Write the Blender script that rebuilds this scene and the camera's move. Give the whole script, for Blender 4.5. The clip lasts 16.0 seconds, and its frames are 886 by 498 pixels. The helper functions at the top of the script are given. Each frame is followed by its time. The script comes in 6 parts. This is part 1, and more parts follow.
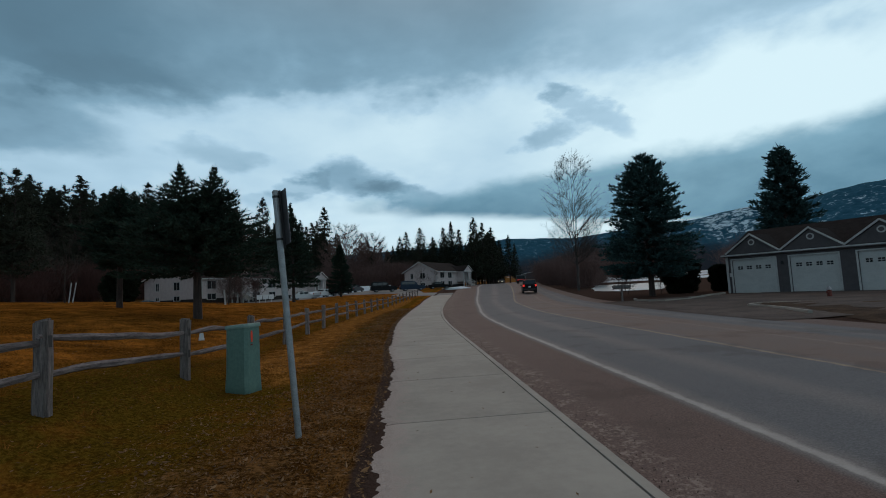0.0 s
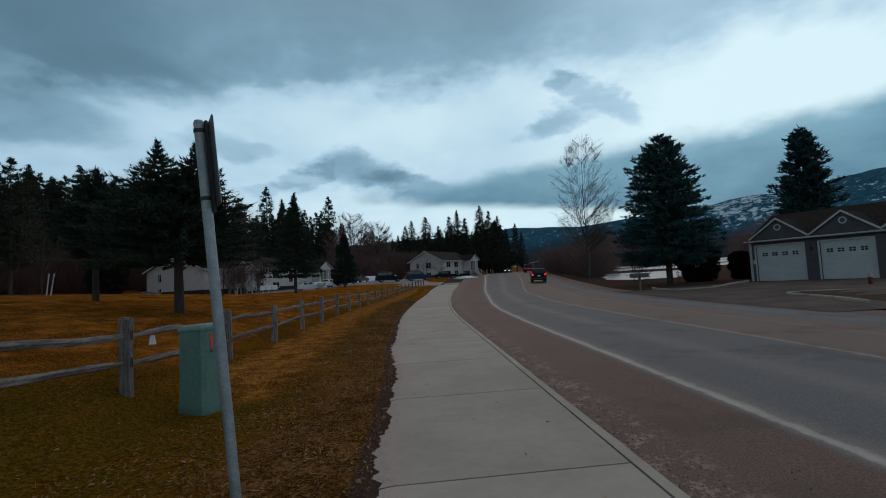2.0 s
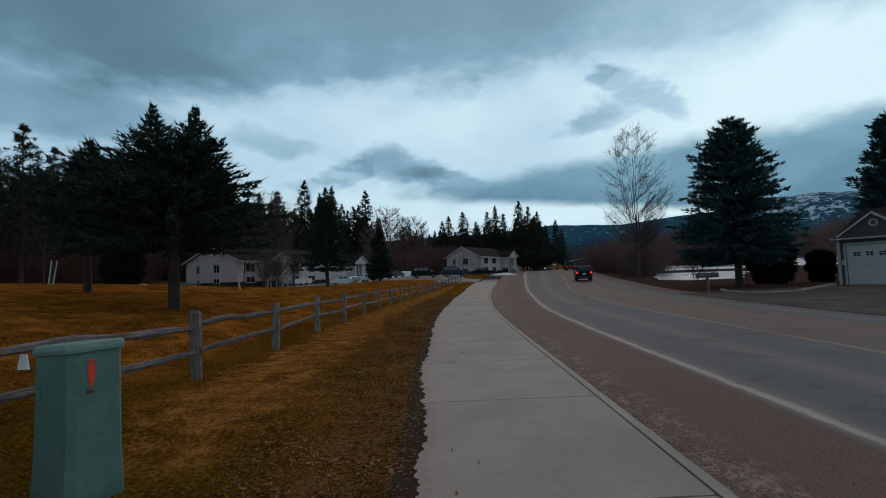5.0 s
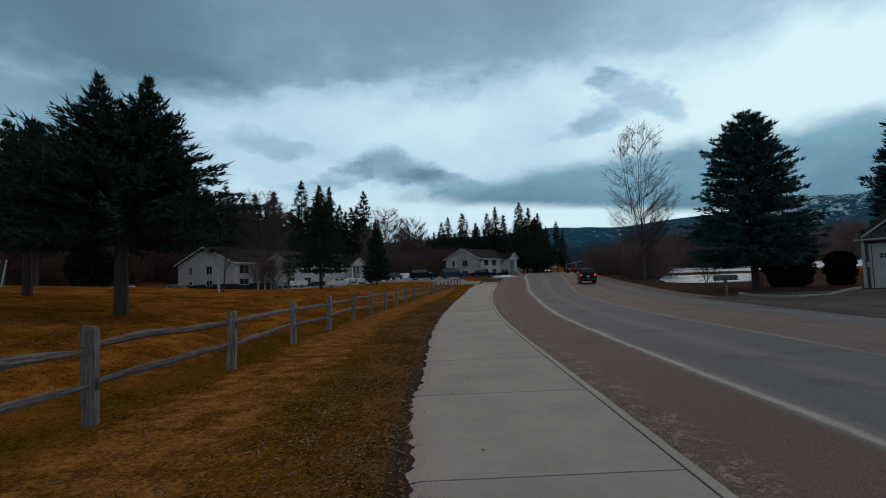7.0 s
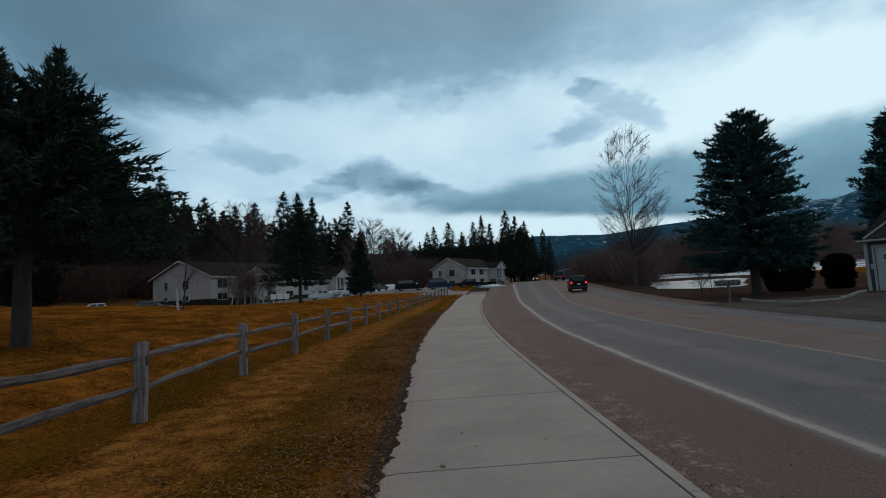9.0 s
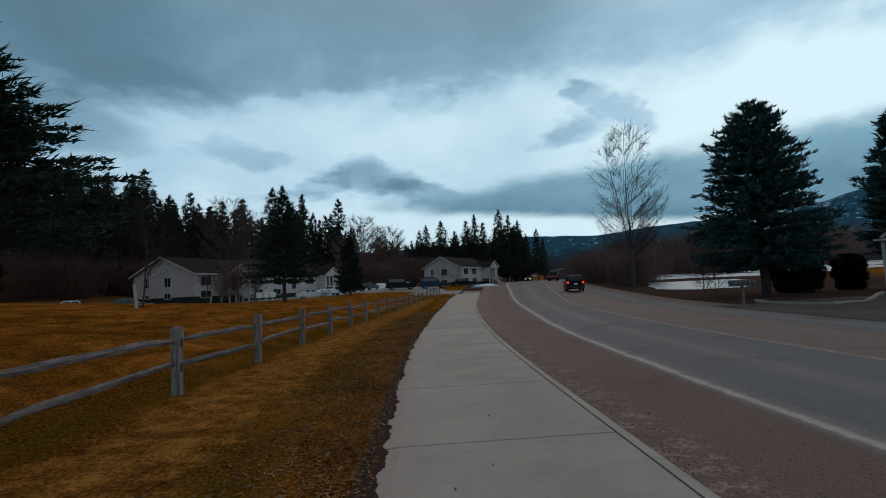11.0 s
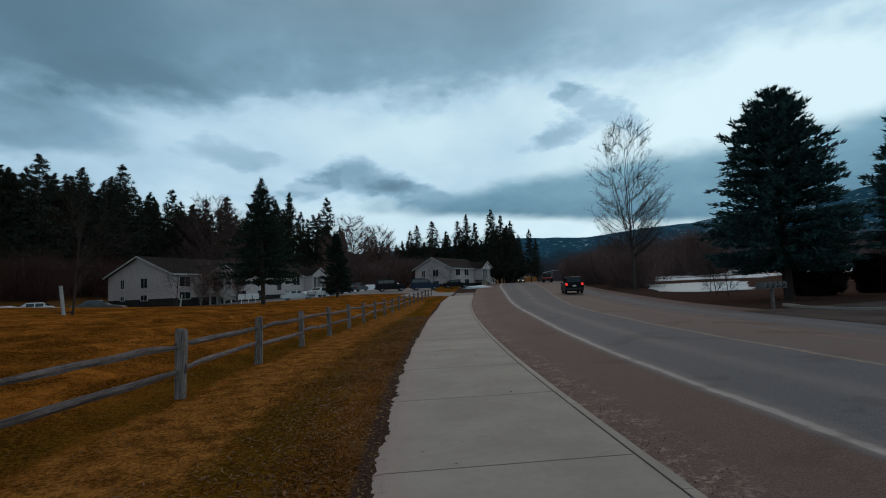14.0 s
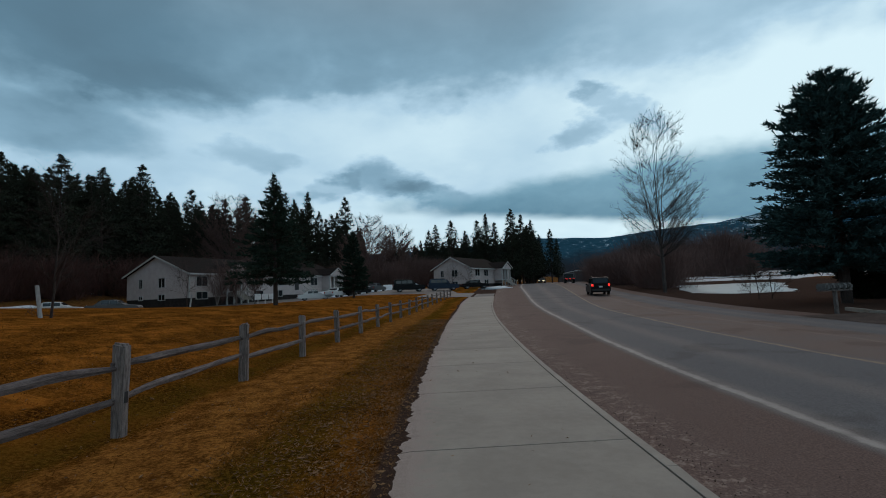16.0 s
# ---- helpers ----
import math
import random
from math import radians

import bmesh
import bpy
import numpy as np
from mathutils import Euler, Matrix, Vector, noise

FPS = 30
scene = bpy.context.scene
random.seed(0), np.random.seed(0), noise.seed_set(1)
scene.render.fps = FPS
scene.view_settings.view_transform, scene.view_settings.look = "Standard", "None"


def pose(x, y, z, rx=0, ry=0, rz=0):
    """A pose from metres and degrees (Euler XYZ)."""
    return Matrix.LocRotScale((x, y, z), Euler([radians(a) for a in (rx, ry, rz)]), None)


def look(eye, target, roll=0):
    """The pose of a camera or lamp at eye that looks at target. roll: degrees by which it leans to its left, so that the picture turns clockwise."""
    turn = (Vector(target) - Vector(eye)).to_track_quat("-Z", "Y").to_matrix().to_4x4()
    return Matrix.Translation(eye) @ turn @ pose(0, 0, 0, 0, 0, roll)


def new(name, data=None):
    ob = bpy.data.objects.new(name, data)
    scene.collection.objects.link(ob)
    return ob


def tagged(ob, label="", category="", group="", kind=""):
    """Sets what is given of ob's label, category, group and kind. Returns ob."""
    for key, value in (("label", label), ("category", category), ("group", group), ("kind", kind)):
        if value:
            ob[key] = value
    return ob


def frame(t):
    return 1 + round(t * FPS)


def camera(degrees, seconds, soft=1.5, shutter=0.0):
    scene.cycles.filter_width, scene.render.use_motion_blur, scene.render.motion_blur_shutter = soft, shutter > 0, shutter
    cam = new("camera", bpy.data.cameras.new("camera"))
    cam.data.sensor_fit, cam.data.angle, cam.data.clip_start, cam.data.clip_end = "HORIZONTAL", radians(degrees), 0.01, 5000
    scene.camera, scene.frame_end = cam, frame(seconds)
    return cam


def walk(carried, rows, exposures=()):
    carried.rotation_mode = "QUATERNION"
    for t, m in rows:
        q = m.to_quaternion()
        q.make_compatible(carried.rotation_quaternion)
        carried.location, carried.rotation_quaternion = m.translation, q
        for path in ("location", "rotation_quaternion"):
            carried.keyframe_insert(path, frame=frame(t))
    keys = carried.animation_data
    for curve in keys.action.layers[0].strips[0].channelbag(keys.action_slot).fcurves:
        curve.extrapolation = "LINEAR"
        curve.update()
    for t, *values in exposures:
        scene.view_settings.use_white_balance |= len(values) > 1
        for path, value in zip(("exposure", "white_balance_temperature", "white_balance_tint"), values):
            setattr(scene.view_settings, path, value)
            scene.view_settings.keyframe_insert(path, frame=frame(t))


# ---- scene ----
cam = camera(86.0, 16.0, 1.0)
PATH = [
    (0, (-0.04, 0.1, 1.4), (0.196, 2.078, 1.572), -2.8),
    (0.5, (-0.02, 0.51, 1.385), (0.194, 2.494, 1.526), -3.1),
    (1, (0.0, 0.965, 1.39), (0.303, 2.936, 1.542), -2.8),
    (1.5, (0.015, 1.45, 1.41), (0.218, 3.437, 1.524), -2.7),
    (2, (0.045, 1.945, 1.4), (0.256, 3.93, 1.53), -3.1),
    (2.5, (0.09, 2.45, 1.385), (0.343, 4.429, 1.527), -2.2),
    (3, (0.07, 2.92, 1.37), (0.247, 4.908, 1.502), -1.5),
    (3.5, (0.075, 3.4, 1.39), (0.317, 5.38, 1.534), -2.1),
    (4, (0.105, 3.845, 1.395), (0.206, 5.838, 1.519), -2.3),
    (4.5, (0.1, 4.355, 1.37), (0.157, 6.35, 1.492), -2.0),
    (7, (0.158, 6.866, 1.374), (0.219, 8.861, 1.505), -1.9),
    (7.5, (0.157, 7.375, 1.398), (0.288, 9.365, 1.558), -1.6),
    (8, (0.179, 7.856, 1.408), (0.199, 9.852, 1.542), -2.6),
    (8.5, (0.17, 8.361, 1.422), (0.196, 10.355, 1.576), -2.8),
    (9, (0.257, 8.785, 1.418), (0.377, 10.774, 1.589), -3.0),
    (11.5, (0.301, 11.288, 1.348), (0.455, 13.276, 1.514), -2.6),
    (12, (0.308, 11.732, 1.38), (0.389, 13.727, 1.49), -2.4),
    (12.5, (0.275, 12.299, 1.396), (0.399, 14.291, 1.533), -2.1),
    (13, (0.33, 12.757, 1.394), (0.534, 14.741, 1.54), -3.0),
    (13.5, (0.354, 13.163, 1.402), (0.495, 15.153, 1.548), -2.8),
    (14, (0.334, 13.667, 1.411), (0.527, 15.65, 1.583), -2.5),
    (14.5, (0.345, 14.162, 1.433), (0.492, 16.151, 1.586), -2.4),
    (15, (0.325, 14.676, 1.419), (0.492, 16.661, 1.603), -2.4),
    (15.5, (0.383, 15.123, 1.42), (0.578, 17.102, 1.627), -2.6),
    (16, (0.417, 15.514, 1.44), (0.532, 17.503, 1.617), -2.3),
]
walk(cam, [(t, look(eye, target, roll)) for t, eye, target, roll in PATH])

# ---- world and light ----
EXPOSURE = -1.44
scene.view_settings.exposure = EXPOSURE
SUN_AZ, SUN_EL = 12.0, 30.0     # degrees east of the y axis, above the horizon


class Tree:
    """Small wrapper that adds and links shader nodes."""

    def __init__(self, tree):
        self.tree = tree
        tree.nodes.clear()

    def add(self, kind, ins=None, **props):
        n = self.tree.nodes.new(kind)
        for key, value in props.items():
            setattr(n, key, value)
        for key, value in (ins or {}).items():
            self.put(n.inputs[key], value)
        return n

    def put(self, socket, value):
        if hasattr(value, "is_output"):
            self.tree.links.new(value, socket)
        else:
            socket.default_value = value

    def math(self, op, a, b=0.0, c=0.0, clamp=False):
        n = self.add("ShaderNodeMath", operation=op, use_clamp=clamp)
        for k, v in enumerate((a, b, c)):
            self.put(n.inputs[k], v)
        return n.outputs[0]

    def mix(self, fac, a, b, blend="MIX"):
        n = self.add("ShaderNodeMix", data_type="RGBA", blend_type=blend)
        self.put(n.inputs[0], fac)
        self.put(n.inputs[6], a)
        self.put(n.inputs[7], b)
        return n.outputs[2]

    def step(self, v, lo, hi, to0=0.0, to1=1.0):
        n = self.add("ShaderNodeMapRange", interpolation_type="SMOOTHSTEP")
        for k, x in enumerate((v, lo, hi, to0, to1)):
            self.put(n.inputs[k], x)
        return n.outputs[0]

    def noise(self, vector, scale, detail=4.0, rough=0.55, distort=0.0):
        n = self.add("ShaderNodeTexNoise", {"Scale": scale, "Detail": detail, "Roughness": rough, "Distortion": distort})
        self.put(n.inputs["Vector"], vector)
        return n.outputs[0]


def rgb(r, g, b):
    return (r, g, b, 1.0)


def build_world():
    world = bpy.data.worlds.new("overcast_sky")
    scene.world = world
    world.use_nodes = True
    T = Tree(world.node_tree)
    co = T.add("ShaderNodeTexCoord").outputs["Generated"]
    sep = T.add("ShaderNodeSeparateXYZ", {0: co})
    x, y, z = sep.outputs
    up = T.math("MAXIMUM", z, 0.0)
    az = T.math("ARCTAN2", x, y)                 # 0 straight along the road, positive to the right
    el = T.math("ARCSINE", z)
    # cloud deck seen in perspective
    den = T.math("ADD", up, 0.16)
    px, py = T.math("DIVIDE", x, den), T.math("DIVIDE", y, den)
    deck = T.add("ShaderNodeCombineXYZ", {0: px, 1: py, 2: 0.7}).outputs[0]
    big = T.noise(deck, 0.75, 5.0, 0.5, 0.25)
    fine = T.noise(deck, 2.6, 6.0, 0.55, 0.2)
    round_ = T.add("ShaderNodeCombineXYZ", {0: az, 1: T.math("MULTIPLY", el, 1.9), 2: 0.3}).outputs[0]
    wob = T.math("SUBTRACT", T.noise(round_, 9.0, 5.0, 0.56), 0.5)
    wob2 = T.math("SUBTRACT", T.noise(T.add("ShaderNodeVectorMath", {0: round_, 1: (7.3, 3.1, 1.0)}).outputs[0], 9.0, 5.0, 0.56), 0.5)
    azd = T.math("MULTIPLY_ADD", wob, 0.20, az)
    eld = T.math("MULTIPLY_ADD", wob2, 0.10, el)
    lobes = T.math("SUBTRACT", T.noise(T.add("ShaderNodeVectorMath", {0: round_, 1: (2.2, 5.7, 0.4)}).outputs[0], 4.2, 5.0, 0.5, 0.3), 0.5)
    deck_el = T.math("ADD", T.math("MULTIPLY_ADD", lobes, 0.24, eld), T.math("MULTIPLY", T.step(az, radians(-5), radians(-45)), radians(4.0)))

    def blob(a0, e0, ra, re_, tilt=0.0, soft=0.95):
        da = T.math("SUBTRACT", azd, radians(a0))
        de = T.math("SUBTRACT", T.math("SUBTRACT", eld, radians(e0)), T.math("MULTIPLY", da, tilt))
        d = T.math("ADD", T.math("POWER", T.math("ABSOLUTE", T.math("DIVIDE", da, radians(ra))), 2.0), T.math("POWER", T.math("ABSOLUTE", T.math("DIVIDE", de, radians(re_))), 2.0))
        return T.step(d, 1.0 - soft, 1.0 + soft, 1.0, 0.0)

    # brightness of the deck: heavy overhead, thin towards the road's end
    fc = T.add("ShaderNodeFloatCurve", {"Value": T.math("DIVIDE", deck_el, radians(60), clamp=True)})
    cv = fc.mapping.curves[0]
    cv.points[0].location, cv.points[1].location = (0.0, 0.92), (1.0, 0.22)
    for e, val in ((6, 0.97), (9, 0.93), (14, 0.79), (19, 0.75), (22, 0.64), (26, 0.38), (34, 0.28)):
        cv.points.new(e / 60, val)
    fc.mapping.update()
    v = fc.outputs[0]
    v = T.math("ADD", v, T.math("MULTIPLY", T.math("SUBTRACT", big, 0.5), 0.60))
    v = T.math("ADD", v, T.math("MULTIPLY", T.math("SUBTRACT", fine, 0.5), 0.16))
    v = T.math("SUBTRACT", v, T.step(az, radians(-4), radians(-40), 0.0, 0.10))
    v = T.math("ADD", v, T.math("MULTIPLY", T.step(az, radians(14), radians(36), 0.0, 0.24), T.step(el, radians(9), radians(15))))
    for a0, e0, ra, re_, tilt, amount in CLOUDS:
        v = T.math("SUBTRACT", v, T.math("MULTIPLY", blob(a0, e0, ra, re_, tilt), amount))
    v = T.math("MINIMUM", T.math("MAXIMUM", v, 0.02), 1.0)
    ramp = T.add("ShaderNodeValToRGB", {0: v})
    els = ramp.color_ramp.elements
    els[0].position, els[0].color = 0.0, rgb(0.072, 0.132, 0.182)
    els[1].position, els[1].color = 1.0, rgb(0.595, 0.762, 0.828)
    for pos, col in ((0.28, (0.100, 0.190, 0.262)), (0.5, (0.190, 0.328, 0.434)), (0.72, (0.365, 0.535, 0.660))):
        e = els.new(pos)
        e.color = rgb(*col)
    # the long blue bank above the mountains, with a flat base
    turn = T.math("DIVIDE", T.math("ADD", az, radians(90)), radians(180), clamp=True)

    def edge(points):
        n = T.add("ShaderNodeFloatCurve", {"Value": turn})
        c = n.mapping.curves[0]
        c.points[0].location, c.points[1].location = (0.0, points[0][1] / 30), (1.0, points[-1][1] / 30)
        for a, e in points:
            c.points.new((a + 90) / 180, e / 30)
        n.mapping.update()
        return T.math("MULTIPLY", n.outputs[0], radians(30))

    bot = edge([(-10, 9.6), (4.8, 9.0), (16, 8.0), (26, 7.0), (31, 6.2), (60, 5.5)])
    top = edge([(-10, 10.6), (3, 11.6), (6, 11.4), (12, 12.2), (18.4, 12.8), (27, 13.8), (36, 13.6), (46, 13.8), (62, 17)])
    soft_el = T.math("MULTIPLY_ADD", wob2, 0.055, el)
    low = T.step(T.math("SUBTRACT", T.math("MULTIPLY_ADD", wob2, 0.022, el), bot), radians(-0.5), radians(0.8))
    high = T.step(T.math("SUBTRACT", soft_el, top), radians(-1.3), radians(1.0), 1.0, 0.0)
    bank = T.math("MULTIPLY", T.math("MULTIPLY", low, high), T.step(T.math("MULTIPLY_ADD", wob, 0.25, az), radians(-6), radians(6), 0.0, 0.93))
    tone = T.math("ADD", T.math("MULTIPLY", T.math("DIVIDE", T.math("SUBTRACT", el, bot), T.math("SUBTRACT", top, bot), clamp=True), 0.75), T.math("MULTIPLY", wob, 1.1))
    bank_col = T.mix(T.math("MULTIPLY", tone, 1.0, clamp=True), rgb(0.060, 0.165, 0.245), rgb(0.185, 0.360, 0.470))
    cover = T.mix(bank, ramp.outputs[0], bank_col)
    sky = T.add("ShaderNodeTexSky", sky_type="NISHITA", sun_disc=False, sun_elevation=radians(SUN_EL), sun_rotation=radians(SUN_AZ))
    both = T.mix(1.0, cover, T.mix(1.0, sky.outputs[0], rgb(0.0006, 0.0006, 0.0006), "MULTIPLY"), "ADD")
    both = T.mix(T.step(el, radians(26), radians(52)), both, T.mix(1.0, both, rgb(2.0, 1.16, 0.90), "MULTIPLY"))
    back = T.add("ShaderNodeBackground", {0: both, 1: 3.15})
    T.tree.links.new(back.outputs[0], T.add("ShaderNodeOutputWorld").inputs[0])


# azimuth, elevation, half width, half height, tilt, darkness
CLOUDS = [
    (-3.0, 13.3, 5.4, 2.2, -0.10, 0.33), (1.5, 12.0, 4.0, 1.2, -0.2, 0.20),
    (20.6, 17.4, 4.0, 1.6, 0.05, 0.30), (25.4, 19.4, 3.8, 1.7, -0.7, 0.25), (22.3, 21.3, 1.4, 1.2, 0.0, 0.12),
    (-9.5, 12.8, 3.0, 0.9, 0.3, 0.16), (-19, 15.8, 5.0, 1.4, 0.0, 0.16), (-40, 16.5, 10, 2.6, 0.0, 0.22), (4.0, 21.9, 2.6, 1.7, 0.2, 0.10), (-14, 11.5, 4, 0.7, 0.0, 0.14),
    (-27.0, 21.5, 8.0, 2.4, 0.1, 0.10),
]
build_world()
sun_data = bpy.data.lights.new("sun", "SUN")
sun_data.energy, sun_data.angle, sun_data.color = 1.35, radians(45), (1.0, 0.68, 0.50)
sun = new("sun", sun_data)
sun.rotation_euler = (radians(90 - SUN_EL), 0, radians(180 - SUN_AZ))

# ---- plan ----
def curve(points):
    ys, xs = [p[0] for p in points], [p[1] for p in points]
    fine_y = np.arange(-60, 420, 1.0)
    raw = np.interp(fine_y, ys, xs)
    pad = np.pad(raw, 8, mode="reflect", reflect_type="odd")
    smooth = np.convolve(pad, np.hanning(19)[1:-1] / np.hanning(19).sum(), "same")[8:-8]
    return lambda y: float(np.interp(y, fine_y, smooth))


seam_x = curve([(-60, -1.0), (0, 1.48), (5, 1.68), (10, 1.9), (15, 2.13), (20, 2.28), (28, 2.95), (40, 4.35), (55, 6.5), (70, 9.1), (100, 14.6), (140, 23.5), (200, 45), (300, 110), (420, 220)])
line_x = curve([(-60, -0.2), (0, 3.0), (5, 3.45), (10, 3.75), (15, 4.0), (20, 4.4), (26, 5.0), (34, 6.5), (41, 7.7), (55, 10.2), (72, 13.6), (100, 19.0), (140, 28.5), (200, 51), (300, 118), (420, 230)])
far_x = curve([(-60, 7.0), (0, 11.4), (10, 12.3), (20, 13.2), (27, 14.5), (37, 16.5), (55, 21.5), (70, 25.0), (100, 32), (140, 43), (200, 67), (300, 135), (420, 248)])
mid_x = curve([(-60, 2.6), (0, 6.5), (10, 7.1), (16, 7.5), (20, 7.8), (26, 8.3), (32, 9.4), (45, 12.0), (67, 17.9), (95, 25), (140, 35), (200, 58), (300, 125), (420, 238)])


def smooth01(v, a, b):
    t = min(max((v - a) / (b - a), 0.0), 1.0)
    return t * t * (3 - 2 * t)


def base_z(y):
    return 2.3 * smooth01(y, 40, 130) + max(0.0, y - 120) * 0.012


def left_hill(u, y):
    if u <= 0:
        return 0.0
    s = float(np.interp(y, [-20, 18, 28, 45, 80, 140], [2.6, 2.25, 2.0, 1.3, 0.35, 0.2]))
    return s * (1 - math.exp(-u / 8.0))


KERB = 0.09


def pave_w(y):
    return float(np.interp(y, [0, 9.2, 12.3, 20, 30, 50, 61], [1.85, 1.88, 2.06, 2.14, 2.16, 2.5, 2.9]))



def ground_z(x, y):
    """The lie of the land beside and under the paving."""
    e = max(min(y, 415), -55)
    sl, fr = seam_x(e) - pave_w(e), far_x(e)
    z = base_z(y)
    if x < sl + 0.4:
        z += left_hill(sl - 3.3 - x, y) + 0.03 * smooth01(sl - x, 0.0, 0.6) + 0.03 * smooth01(sl - x, 0.6, 3.0)
        z += 0.03 * noise.noise((x * 0.5, y * 0.5, 0)) * smooth01(sl - x, 0.2, 2.0)
        z -= 0.8 * smooth01(sl - x, 15, 25) * smooth01(y, 38, 55)
        far = max(0.0, sl - 45 - x)
        z += min(far * 0.10, 40)
        z += 0.29 * smooth01(y, 11.5, 6.5) * smooth01(sl - x, 2.5, 3.4) - 0.15 * smooth01(math.hypot(x + 2.4, y - 8.4), 1.5, 0.6)
        z -= 0.012 + 0.03 * smooth01(x, sl + 0.12, sl + 0.3)
    elif x < fr + 0.3:
        z -= KERB + 0.10
    else:
        z += -KERB - 0.03 + 0.12 * smooth01(x, fr + 0.3, fr + 6) + min(max(0.0, x - fr - 30) * 0.02, 3.0)
    return z


# ---- materials ----
def material(name, rough=0.8, metal=0.0):
    m = bpy.data.materials.new(name)
    m.use_nodes = True
    T = Tree(m.node_tree)
    b = T.add("ShaderNodeBsdfPrincipled", {"Roughness": rough, "Metallic": metal})
    T.tree.links.new(b.outputs[0], T.add("ShaderNodeOutputMaterial").inputs[0])
    return m, T, b


def surface(name, dark, light, scale, rough=0.8, metal=0.0, bump=0.3, fine=8.0, stretch=(1, 1, 1), random_shift=0.0, dist=0.01, spec=None):
    """Two scales of mottling between two colours, with relief."""
    m, T, b = material(name, rough, metal)
    co = T.add("ShaderNodeTexCoord").outputs["Object"]
    co = T.add("ShaderNodeMapping", {"Vector": co, "Scale": stretch}).outputs[0]
    rnd = T.add("ShaderNodeObjectInfo").outputs["Random"]
    co = T.add("ShaderNodeVectorMath", {0: co, 1: T.add("ShaderNodeCombineXYZ", {0: T.math("MULTIPLY", rnd, 31.0), 1: T.math("MULTIPLY", rnd, 17.0)}).outputs[0]}).outputs[0]
    a, c = T.noise(co, scale, 5.0, 0.6), T.noise(co, scale * fine, 4.0, 0.6)
    v = T.math("ADD", T.math("MULTIPLY", a, 0.6), T.math("MULTIPLY", c, 0.4))
    v = T.step(v, 0.32, 0.68)
    col = T.mix(v, rgb(*dark), rgb(*light))
    if random_shift:
        k = T.math("MULTIPLY_ADD", rnd, 2 * random_shift, 1.0 - random_shift)
        col = T.mix(1.0, col, T.add("ShaderNodeCombineColor", {0: k, 1: k, 2: k}).outputs[0], "MULTIPLY")
    T.put(b.inputs["Base Color"], col)
    T.put(b.inputs["Roughness"], T.math("MULTIPLY_ADD", a, 0.2, rough - 0.1))
    if spec is not None:
        b.inputs["Specular IOR Level"].default_value = spec
    if bump:
        T.put(b.inputs["Normal"], T.add("ShaderNodeBump", {"Height": c, "Strength": bump, "Distance": dist}).outputs[0])
    return m


def plain(name, colour, rough=0.5, metal=0.0, emit=0.0):
    m, T, b = material(name, rough, metal)
    b.inputs["Base Color"].default_value = rgb(*colour)
    if emit:
        b.inputs["Emission Color"].default_value = rgb(*colour)
        b.inputs["Emission Strength"].default_value = emit
    return m


